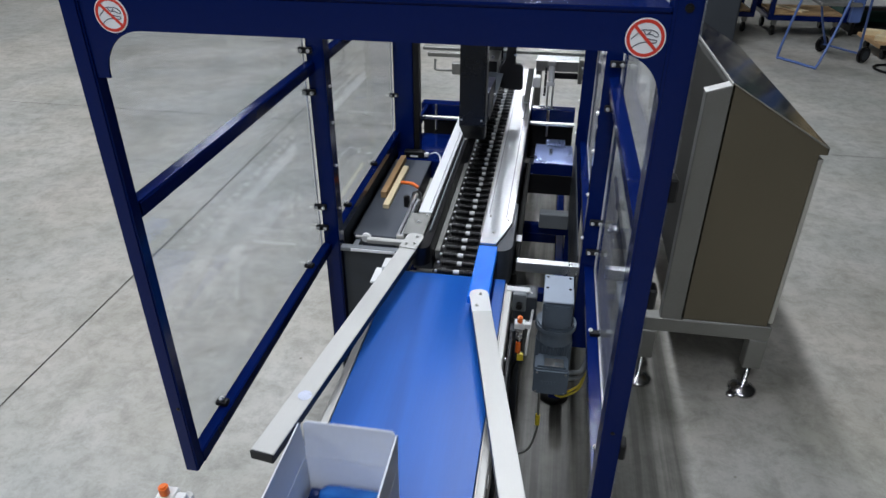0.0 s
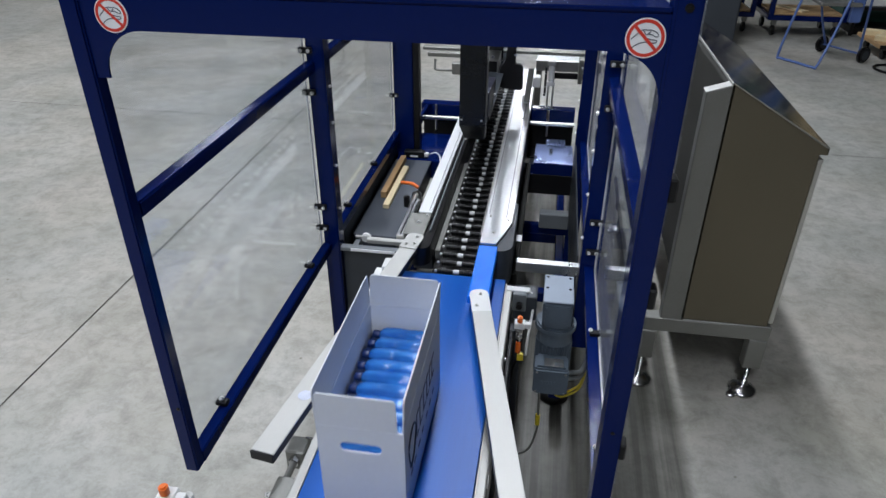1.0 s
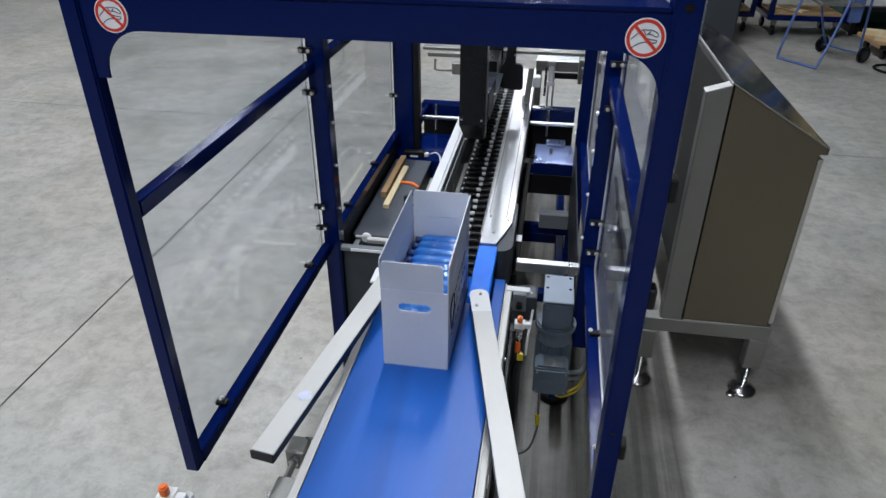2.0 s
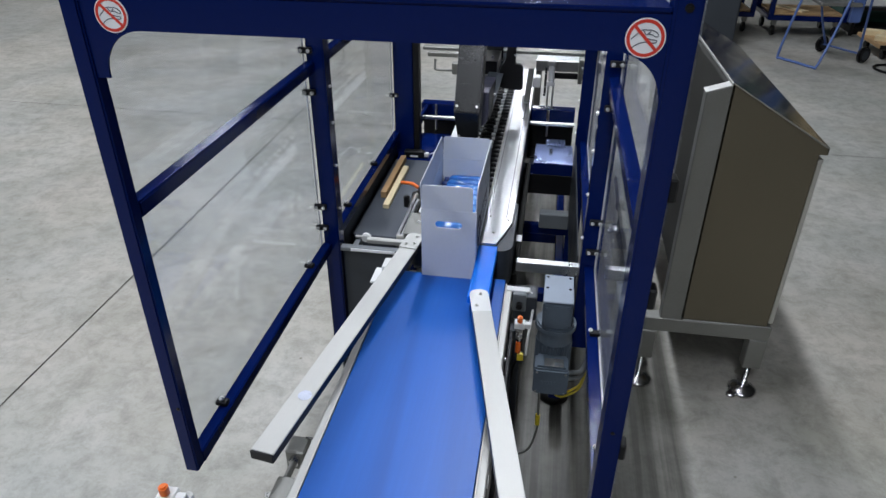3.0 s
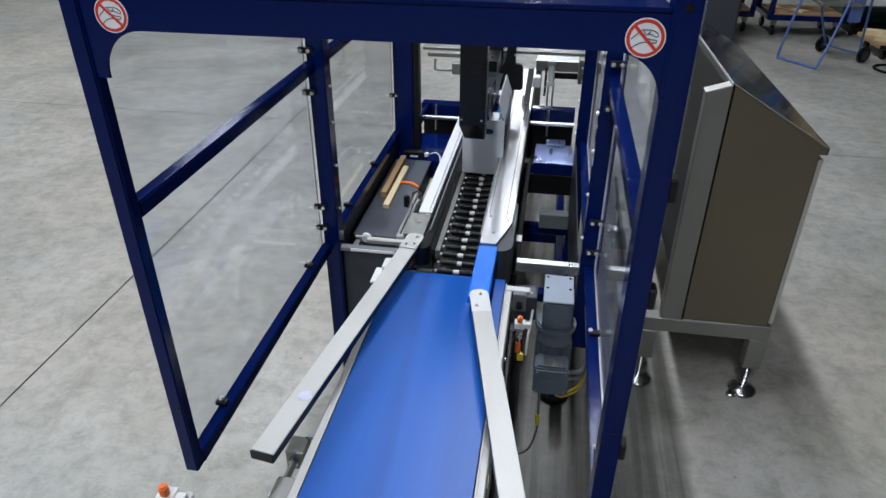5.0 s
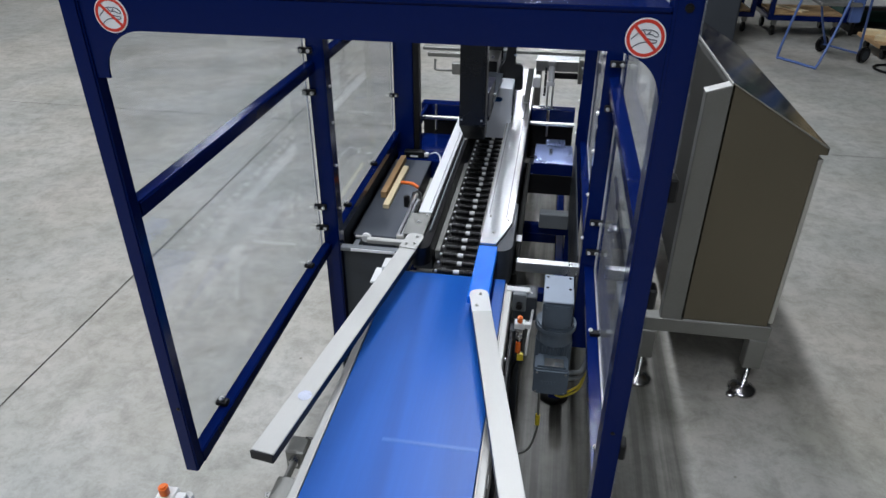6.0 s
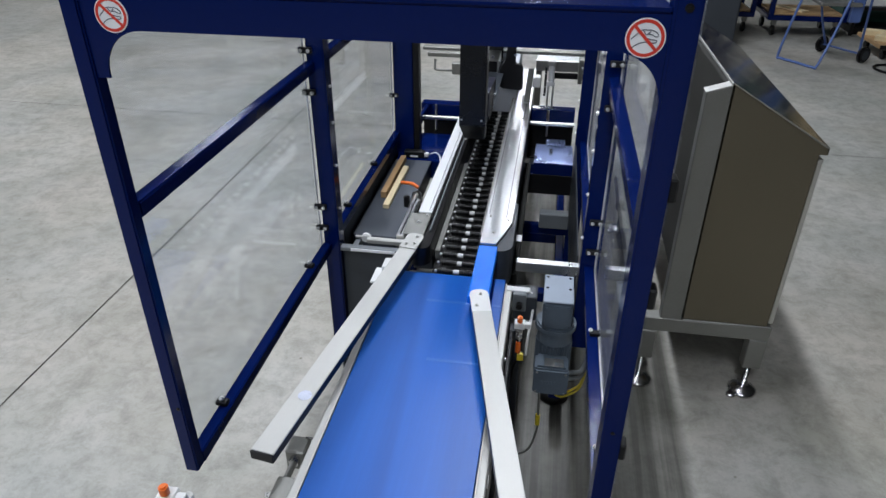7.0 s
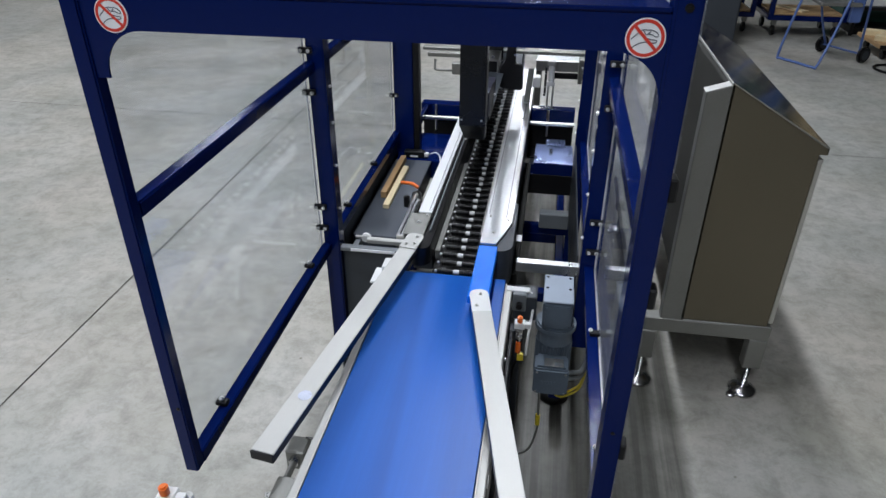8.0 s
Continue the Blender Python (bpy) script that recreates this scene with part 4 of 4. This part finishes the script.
def end_wall(y):
    """An end wall with a rounded grip hole."""
    bm = bmesh.new()
    n = 10
    hw, hh, hz = 0.043, 0.012, 0.194
    hole = []
    for cx, a0 in ((hw - hh, -90), (-(hw - hh), 90)):
        for i in range(n + 1):
            a = radians(a0 + 180 * i / n)
            hole.append((cx + hh * math.cos(a), hz + hh * math.sin(a)))
    x = W2 - CT
    outer = [(x, 0.0), (x, CH), (-x, CH), (-x, 0.0)]
    ov = [bm.verts.new((a, 0, b)) for a, b in outer]
    hv = [bm.verts.new((a, 0, b)) for a, b in hole]
    half = n + 1
    bm.faces.new([ov[0], ov[1]] + hv[:half][::-1])
    bm.faces.new([ov[2], ov[3]] + hv[half:][::-1])
    bm.faces.new([ov[1], ov[2], hv[half], hv[half - 1]])
    bm.faces.new([ov[3], ov[0], hv[0], hv[-1]])
    bmesh.ops.recalc_face_normals(bm, faces=bm.faces[:])
    g = bmesh.ops.extrude_face_region(bm, geom=bm.faces[:])
    bmesh.ops.translate(bm, vec=(0, CT, 0), verts=[v for v in g["geom"] if isinstance(v, bmesh.types.BMVert)])
    bmesh.ops.recalc_face_normals(bm, faces=bm.faces[:])
    bmesh.ops.translate(bm, vec=(0, y, 0), verts=bm.verts)
    return bm


def flap(name, w, parent):
    """A flap of width w that stands up from its hinge at the origin; slightly bowed corners."""
    bm = bmesh.new()
    c = 0.006
    f = bm.faces.new([bm.verts.new(p) for p in ((-w / 2, 0, 0.001), (w / 2, 0, 0.001), (w / 2 - 0.001, 0, FL - c), (w / 2 - c, 0, FL), (-w / 2 + c, 0, FL), (-w / 2 + 0.001, 0, FL - c))])
    g = bmesh.ops.extrude_face_region(bm, geom=[f])
    bmesh.ops.translate(bm, vec=(0, CT, 0), verts=[v for v in g["geom"] if isinstance(v, bmesh.types.BMVert)])
    bmesh.ops.recalc_face_normals(bm, faces=bm.faces[:])
    return part(name, bm, CARD, parent)


def carton():
    c = empty("carton", -0.30, 0.41, 0.80, "open white cardboard carton holding blue bottles", "carton")
    part("side", block(-W2, -W2 + CT, 0, CL, 0, CH, 0), CARD, c)
    s = part("side", block(W2 - CT, W2, 0, CL, 0, CH, 0), CARD, c, "printed cardboard side")
    part("end", end_wall(0), CARD, c)
    part("end", block(-W2 + CT, W2 - CT, CL - CT, CL, 0, CH, 0), CARD, c)
    part("bottom", block(-W2 + CT, W2 - CT, CT, CL - CT, 0.0005, CT, 0), CARD, c)
    # Added sheet that carries the bottles and stands in for those below.
    part("lower_layer_sheet", block(-W2 + CT, W2 - CT, CT, CL - CT, 0.148, 0.151, 0), NAVY, c, "dark blue sheet standing in for the lower bottle layers")
    # print on the side that cannot be read: a tall outline letter row and small bars
    x = W2 + 0.0008
    bm = cable([(x, 0.05, 0.10), (x, 0.035, 0.17), (x, 0.075, 0.195), (x, 0.105, 0.17), (x, 0.085, 0.12), (x, 0.05, 0.10)], 0.0022, 6)
    part("print_mark", bm, INK, s)
    for y, ln, z0, z1 in ((0.115, 0.025, 0.12, 0.185), (0.150, 0.03, 0.12, 0.19), (0.190, 0.03, 0.125, 0.19), (0.230, 0.026, 0.125, 0.19), (0.265, 0.022, 0.13, 0.19), (0.295, 0.03, 0.13, 0.19)):
        b = block(x - 0.0006, x, y, y + ln, z0, z0 + 0.006, 0)
        block(x - 0.0006, x, y, y + 0.006, z0, z1, 0, None, b)
        block(x - 0.0006, x, y, y + ln, z1 - 0.006, z1, 0, None, b)
        part("print_mark", b, INK, s)
    for y in (0.05, 0.085, 0.13, 0.17, 0.22, 0.26, 0.30):
        part("print_bar", block(x - 0.0006, x, y, y + 0.02, 0.075, 0.083, 0), INK, s)
    near = flap("end_flap", 2 * W2 - 2 * CT - 0.010, c)
    far = flap("end_flap", 2 * W2 - 2 * CT, c)
    left = flap("side_flap", CL, c)
    right = flap("side_flap", CL, c)
    return c, near, far, left, right


carton_ob, flap_near, flap_far, flap_left, flap_right = carton()


def bottle():
    """A squat blue bottle lying across the carton, neck towards -x."""
    c = empty("bottle", 0, 0, 0, "clear blue bottle with a navy cap lying in the carton", "bottle", "bottles in the carton")
    m = pose(0, 0, 0, 0, -90)
    prof = [(0.012, -0.080), (0.0188, -0.078), (0.0201, -0.072), (0.0201, -0.016), (0.0197, -0.010), (0.0197, 0.004), (0.0201, 0.010), (0.0201, 0.030), (0.0190, 0.046), (0.0145, 0.056), (0.0085, 0.060), (0.0085, 0.064)]
    part("body", lathe(prof, 18, m=m), BOTTLE, c)
    part("cap", lathe([(0.0098, 0.0605), (0.0106, 0.062), (0.0106, 0.0765), (0.0094, 0.078)], 16, m=m), NAVY, c)
    return c


bottles = []
rnd = random.Random(5)
b0 = bottle()
for i in range(10):
    b = b0 if i == 0 else copy_thing(b0, pose(0, 0, 0))
    bottles.append((b, rnd.uniform(-0.004, 0.004), 0.0245 + i * 0.0404, rnd.uniform(0, 90), rnd.uniform(-1.5, 1.5)))


# ---- flap folding arm, plough and head ----
def folding_arm():
    a = empty("folding_arm", -0.270, 2.30, 1.157, "charcoal steel flap folding arm with bent foot", "folding arm")
    part("column", block(-0.045, 0.045, 0, 0.055, 0.001, 0.62, 0.003, seg=2), ARM, a)
    f = part("foot", prism([(-0.045, 0), (0.045, 0), (0.040, -0.112), (-0.034, -0.112)], 0.006, m=pose(0, 0, 0, 45), bevel=0.001), ARM, a)
    for x in (-0.036, 0.036):
        bolt("bolt", (x, -0.0005, 0.022), (0, -1, 0), a, 0.0045, STEEL, 0.003)
    bolt("bolt", (-0.028, 0.066, -0.073), (0, -0.7, -0.7), f, 0.005, STEEL, 0.003)
    part("side_cheek", block(0.0455, 0.049, 0.0, 0.07, -0.05, 0.60, 0.001), ARM, a)
    return a


arm_ob = folding_arm()


def plough():
    c = empty("flap_plough", 0, 0, 0, "slate coloured rounded flap plough over the rollers", "flap plough")
    pts = [(-0.321, 1.245), (-0.321, 1.15), (-0.313, 1.125), (-0.298, 1.112), (-0.246, 1.112), (-0.230, 1.125), (-0.2215, 1.15), (-0.2215, 1.245)]
    part("body", prism(pts, 0.06, m=Matrix.Translation((0, 2.42, 0)), bevel=0.003), PURPLE, c)
    part("ramp", prism([(2.481, 1.108), (2.481, 1.114), (2.64, 1.072), (2.64, 1.066)], 0.075, m=pose(-0.235, 0, 0, 0, 0, 90)), DARKGREY, c)
    part("ski", block(-0.310, -0.235, 2.6405, 3.9, 1.066, 1.072, 0.001), DARKGREY, c)
    part("side_blade", prism([(2.481, 1.118), (2.66, 1.076), (3.285, 1.0), (3.285, 1.050), (2.481, 1.236)], 0.006, m=pose(-0.086, 0, 0, 0, 0, 90) @ pose(0, 0, 0, 0, 0, 3.17)), ARM, c)
    bm = bmesh.new()
    vs = [bm.verts.new(p) for p in ((-0.321, 2.481, 1.245), (-0.2215, 2.481, 1.245), (-0.266, 3.297, 1.056), (-0.386, 3.297, 1.056))]
    bm.faces.new(vs)
    bmesh.ops.solidify(bm, geom=bm.faces[:], thickness=0.004)
    part("top_plate", bm, PURPLE, c)
    part("hanger", block(-0.30, -0.255, 3.86, 3.895, 1.0725, 1.93, 0.003), ARM, c)
    part("clip", block(-0.285, -0.262, 2.406, 2.4195, 1.225, 1.231, 0.001), STICKER, c)
    bolt("bolt", (-0.236, 2.80, 1.12), (1, 0, 0), c, 0.006)


def sealing_head():
    c = empty("sealing_head", 0, 0, 0, "black flap folding head hanging over the rollers", "sealing head")
    # hanging paddle with rounded corners
    pts = [(-0.263, 1.03), (-0.255, 1.008), (-0.235, 0.995), (-0.147, 0.990), (-0.136, 1.0), (-0.139, 1.10), (-0.150, 1.118), (-0.178, 1.122), (-0.178, 1.30), (-0.205, 1.30), (-0.232, 1.125), (-0.252, 1.10)]
    part("paddle", prism(pts, 0.03, m=Matrix.Translation((0, 3.30, 0)), bevel=0.004), BLACK, c)
    part("paddle_hanger", block(-0.215, -0.175, 3.302, 3.328, 1.301, 1.93, 0.003), BLACK, c)
    t = bmesh.new()
    block(-0.388, -0.264, 3.30, 3.50, 1.128, 1.132, 0, None, t)
    block(-0.388, -0.264, 3.30, 3.50, 1.054, 1.058, 0, None, t)
    block(-0.388, -0.384, 3.30, 3.50, 1.0582, 1.1278, 0, None, t)
    block(-0.268, -0.264, 3.30, 3.50, 1.0582, 1.1278, 0, None, t)
    part("square_tube", t, STEEL, c)
    part("tube_inside", block(-0.3835, -0.2685, 3.32, 3.48, 1.0585, 1.1275, 0), BLACK, c)
    part("back_plate", block(-0.40, -0.255, 3.50, 3.506, 1.02, 1.30, 0.001), ARM, c)
    part("head_column", block(-0.40, -0.32, 3.51, 3.58, 1.1255, 1.93, 0.003), ARM, c)
    for x, z in ((-0.247, 1.135), (-0.18, 1.165), (-0.29, 1.15)):
        bolt("bolt", (x, 3.2995, z), (0, -1, 0), c, 0.007, POLISHED)
    part("head_cover", block(-0.31, 0.15, 3.36, 3.49, 1.26, 1.425, 0.004), WHITE, c, "white upper cover")
    # steel clamp by the wide cover
    part("clamp_block", block(-0.14, -0.100, 3.42, 3.45, 0.8825, 0.93, 0.003), WHITE, c)
    part("clamp_block", block(-0.095, -0.055, 3.56, 3.62, 0.93, 0.985, 0.003), WHITE, c)
    part("clamp_plate", prism([(-0.130, 0.90), (-0.100, 0.90), (-0.088, 1.075), (-0.116, 1.075)], 0.006, m=Matrix.Translation((0, 3.40, 0)), bevel=0.001), STEEL_DULL, c)
    bolt("bolt", (-0.152, 3.40, 1.07), (0, -1, 0), c, 0.008)


plough()
sealing_head()


def cylinder_unit(x, y, z, label):
    c = empty("air_cylinder", x, y, z, label, "air cylinder")
    part("barrel", rod((0, 0, -0.02), (0, 0, 0.06), 0.017, 18, bevel=0.002), WHITE, c)
    part("end_block", block(-0.022, 0.022, -0.02, 0.02, 0.061, 0.085, 0.003), STEEL, c)
    part("end_block", block(-0.022, 0.022, -0.02, 0.02, -0.045, -0.021, 0.003), WHITE, c)
    part("side_bracket", block(-0.034, -0.0225, -0.01, 0.015, -0.10, 0.05, 0.002), BLACK, c)
    for z2 in (-0.085, -0.05, 0.02):
        bolt("bolt", (-0.028, -0.0105, z2), (0, -1, 0), c, 0.005, POLISHED)
    for x2 in (-0.012, 0.014):
        part("guide_pin", rod((x2, 0, -0.165), (x2, 0, -0.046), 0.005, 10), STEEL, c)
    part("base", block(-0.035, 0.03, -0.02, 0.03, -0.19, -0.166, 0.003), DARKGREY, c)


cylinder_unit(0.0, 3.53, 1.0, "small pale air cylinder with steel fittings")


def exit_table():
    c = empty("outfeed_table", 0, 0, 0, "bright steel outfeed table behind the machine", "outfeed table")
    part("top", block(-0.10, 0.30, 4.25, 4.75, 0.868, 0.88, 0.003), ALU, c)
    part("rail", block(-0.10, 0.30, 4.22, 4.2495, 0.84, 0.905, 0.003), STEEL, c)
    part("rail", block(-0.785, -0.45, 4.22, 4.25, 0.898, 0.925, 0.003), STEEL_DULL, c)
    part("handle", cable([(-0.735, 4.22, 0.885), (-0.735, 4.20, 0.845), (-0.728, 4.19, 0.827), (-0.66, 4.18, 0.827), (-0.60, 4.19, 0.827)], 0.008, 8), STEEL_DULL, c)
    part("handle_block", block(-0.625, -0.565, 4.18, 4.22, 0.80, 0.875, 0.006), STEEL_DULL, c)
    part("black_strip", block(0.02, 0.22, 4.205, 4.2195, 0.80, 0.836, 0.002), BLACK, c)
    part("side_box", block(0.16, 0.22, 4.10, 4.2, 0.80, 0.95, 0.004), STEEL_DULL, c)
    for x in (-0.47, -0.08, 0.27):
        part("leg", block(x - 0.02, x + 0.02, 4.256, 4.29, 0.0, 0.84, 0.003), STEEL_DULL, c)


exit_table()


# ---- far side of the hall ----
def cart(x, y, w, d, label):
    c = empty("cart", x, y, 0, label, "cart", "blue workshop carts")
    part("deck", block(0, w, 0, d, 0.20, 0.26, 0.006), BLUE, c)
    part("board", block(0.05, w - 0.05, 0.03, d - 0.03, 0.262, 0.285, 0.004), PLY, c)
    for px in (0, w - 0.06):
        for py in (0, d - 0.06):
            part("post", block(px, px + 0.06, py, py + 0.06, 0.2605, 1.0, 0.005), BLUE, c)
    for px in (0.1, w - 0.1):
        for py in (0.08, d - 0.08):
            k = part("caster", rod((px - 0.02, py, 0.065), (px + 0.02, py, 0.065), 0.065, 18, bevel=0.008), RUBBER, c)
            part("fork", block(px - 0.03, px + 0.03, py - 0.03, py + 0.03, 0.132, 0.199, 0.004), STEEL_DULL, k)
    part("upper_deck", block(0, w, 0, d, 0.72, 0.78, 0.006), BLUE, c)
    return c


cart(2.66, 9.40, 0.95, 0.7, "blue steel workshop cart with a worn plywood deck")
cart(1.55, 9.55, 0.98, 0.7, "blue steel workshop cart with a worn plywood deck")


def plank(x, y, rz):
    p = part("plank", block(-0.06, 0.06, -0.25, 0.25, 0, 0.02, 0.003), PINE)
    p.matrix_basis = pose(x, y, 0.287, 0, 0, rz)
    tagged(p, "pale plank lying on the cart deck", "plank")


plank(2.98, 9.72, 35)


def hand_truck():
    c = empty("tube_trolley", 0, 0, 0, "blue tube trolley on two black wheels", "trolley")
    part("front_frame", cable([(2.74, 8.3, 1.05), (2.60, 8.28, 0.4), (2.54, 8.27, 0.04), (2.56, 8.22, 0.018), (2.68, 8.05, 0.018), (2.80, 7.87, 0.018), (2.84, 7.85, 0.05), (2.98, 7.98, 0.4), (3.16, 8.15, 1.0)], 0.014, 10), BLUE_LIGHT, c)
    part("rear_tube", cable([(2.80, 8.4, 1.0), (2.99, 8.55, 0.45), (3.16, 8.68, 0.10)], 0.013, 10), BLUE_LIGHT, c)
    part("rear_tube", cable([(3.28, 8.1, 0.9), (3.35, 8.22, 0.45), (3.38, 8.25, 0.10)], 0.013, 10), BLUE_LIGHT, c)
    part("axle", rod((3.13, 8.7, 0.09), (3.42, 8.22, 0.09), 0.012, 12), BLUE_LIGHT, c)
    d = Vector((0.29, -0.48, 0)).normalized()
    for p in ((3.13, 8.7, 0.09), (3.42, 8.22, 0.09)):
        a = Vector(p)
        w = part("wheel", rod(a - d * 0.025, a + d * 0.025, 0.09, 28, bevel=0.014), RUBBER, c)
        part("rim", rod(a - d * 0.028, a + d * 0.028, 0.05, 20), DARKGREY, w)
    part("tray", block(2.78, 3.2, 8.05, 8.5, 0.62, 0.66, 0.01), STEEL_DULL, c)
    part("gusset", block(3.12, 3.24, 8.1, 8.16, 0.45, 0.75, 0.01), BLUE_LIGHT, c)


hand_truck()


def low_pallet():
    c = empty("wheeled_pallet", 3.62, 8.35, 0, "low plywood dolly with timber on casters", "dolly")
    part("deck", block(0, 0.9, 0, 0.7, 0.13, 0.17, 0.004), PLY, c)
    part("edge", block(0, 0.9, -0.006, -0.0005, 0.125, 0.172, 0.002), BLACK, c)
    for x in (0.1, 0.8):
        for y in (0.1, 0.6):
            k = part("caster", rod((x - 0.02, y, 0.05), (x + 0.02, y, 0.05), 0.05, 16, bevel=0.006), RUBBER, c)
            part("fork", block(x - 0.03, x + 0.03, y - 0.03, y + 0.03, 0.1005, 0.1295, 0.003), STEEL_DULL, k)


low_pallet()
for i, (x, y, rz) in enumerate(((3.82, 8.55, 60), (3.95, 8.75, 80), (3.80, 8.88, 70))):
    p = part("timber_block", block(-0.06, 0.06, -0.18, 0.18, 0, 0.06, 0.004), PINE)
    p.matrix_basis = pose(x, y, 0.1705, 0, 0, rz)
    tagged(p, "sawn timber block lying on the dolly", "timber block", "timber on the dolly")

tagged(part("air_hose", cable([(3.9, 7.55, 0.014), (3.62, 7.68, 0.014), (3.47, 7.9, 0.014), (3.52, 8.08, 0.014), (3.72, 8.12, 0.014), (4.1, 8.0, 0.014), (4.5, 8.1, 0.014)], 0.014, 8), RUBBER), "black air hose coiled on the floor", "hose")


def tall_cabinet():
    c = empty("tall_cabinet", 1.62, 8.75, 0, "tall plain dark grey machine cabinet", "cabinet")
    part("body", block(0, 0.52, 0, 0.6, 0.04, 2.0, 0.012), DARKGREY, c)
    part("plinth", block(0.02, 0.50, 0.02, 0.58, 0, 0.0395, 0.003), BLACK, c)
    part("door", block(0.02, 0.50, -0.012, -0.0005, 0.08, 1.96, 0.004), DARKGREY, c)


def green_machine():
    c = empty("green_machine", 3.75, 10.0, 0, "dark green workshop machine standing by the carts", "machine")
    part("body", block(0, 1.2, 0, 0.8, 0.10, 1.5, 0.02), GREEN, c)
    part("tray", block(-0.05, 1.2, -0.4, -0.001, 0.32, 0.36, 0.005), BLACK, c)
    part("box", block(0.1, 0.4, -0.35, -0.1, 0.3605, 0.45, 0.01), WHITE, c)
    part("base", block(0.05, 1.15, -0.3, 0.75, 0, 0.0995, 0.01), BLACK, c)
    for x in (0.0, 1.1):
        part("tray_leg", block(x, x + 0.04, -0.38, -0.34, 0, 0.3195, 0.003), BLACK, c)


tall_cabinet()
green_machine()


# ---- what moves ----
def motions():
    path = [(0.0, -0.302, 0.41), (0.5, -0.306, 0.655), (1.0, -0.308, 0.90), (1.5, -0.304, 1.145), (2.2, -0.294, 1.475), (3.0, -0.280, 1.84), (3.5, -0.271, 2.053), (4.0, -0.265, 2.262), (4.5, -0.264, 2.463), (5.8, -0.264, 3.05), (6.5, -0.264, 3.318), (7.0, -0.264, 3.525), (7.5, -0.264, 3.732), (8.0, -0.264, 3.94)]
    walk(carton_ob, [(t, pose(x, y, 0.8)) for t, x, y in path])
    for b, dx, dy, spin, yaw in bottles:
        walk(b, [(t, pose(x + dx, y + dy, 0.8 + 0.1715, spin, 0, yaw)) for t, x, y in path])
    # flaps stand up, then fold in one after another
    far = lambda a: pose(0, CL - CT, CH, a, 0, 0)
    near = lambda a: pose(-0.005, 0, CH, a, 0, 0)
    left = lambda a: pose(-W2 + CT, CL / 2, CH + 0.0015, 0, a, 0) @ pose(0, 0, 0, 0, 0, 90)
    right = lambda a: pose(W2, CL / 2, CH + 0.0015, 0, a, 0) @ pose(0, 0, 0, 0, 0, 90)
    walk(flap_far, [(0.0, far(-3)), (3.36, far(-3)), (3.5, far(33)), (3.6, far(56)), (3.75, far(80)), (3.9, far(86)), (8.0, far(87))])
    walk(flap_near, [(0.0, near(2)), (3.8, near(2)), (3.9, near(-45)), (4.0, near(-84)), (8.0, near(-87))])
    walk(flap_left, [(0.0, left(-2)), (4.7, left(-2)), (5.2, left(45)), (5.7, left(86)), (8.0, left(87))])
    walk(flap_right, [(0.0, right(2)), (4.7, right(2)), (5.2, right(-45)), (5.7, right(-86)), (8.0, right(-87))])
    # the arm swings up and lets the carton in, then kicks the rear flap down
    rest = pose(-0.270, 2.30, 1.157)
    lift = pose(-0.287, 2.28, 1.212, -28)
    half = pose(-0.304, 2.24, 1.32, -46)
    top = pose(-0.315, 2.205, 1.432, -60)
    walk(arm_ob, [(0.0, rest), (2.8, rest), (2.9, pose(-0.274, 2.295, 1.167, -8)), (3.0, lift), (3.2, half), (3.3, top), (3.78, top), (3.9, half), (4.0, rest), (8.0, rest)])
    # the splice runs round with the belt
    for seam_ob, lead in zip(seam_obs, (0.0, 0.43)):
        run_splice(seam_ob, lead)


def run_splice(seam_ob, lead):
    y0, y1, z, r, v = 0.55, 1.845, 0.80, 0.03, 0.48
    t_in = 6.5 - lead - (1.308 - y0) / v
    t_out = 6.5 - lead + (y1 - 1.308) / v
    turn = math.pi * r / v
    rows = [(0.0, pose(0, y0 + (t_in - turn) * v, z - 2 * r, 178)), (t_in - turn, pose(0, y0, z - 2 * r, 178))]
    rows += [(t_in - turn + k * turn / 4, pose(0, y0 - r * math.sin(k * math.pi / 4), z - r - r * math.cos(k * math.pi / 4), 180 - 45 * k)) for k in (1, 2, 3)]
    rows += [(t_in, pose(0, y0, z, 0)), (t_out, pose(0, y1, z, 0))]
    rows += [(t_out + k * turn / 4, pose(0, y1 + r * math.sin(k * math.pi / 4), z - r + r * math.cos(k * math.pi / 4), -45 * k)) for k in (1, 2, 3)]
    rows += [(t_out + turn, pose(0, y1, z - 2 * r, -178)), (8.0, pose(0, y1 - (8.0 - t_out - turn) * v, z - 2 * r, -178))]
    walk(seam_ob, rows)


motions()
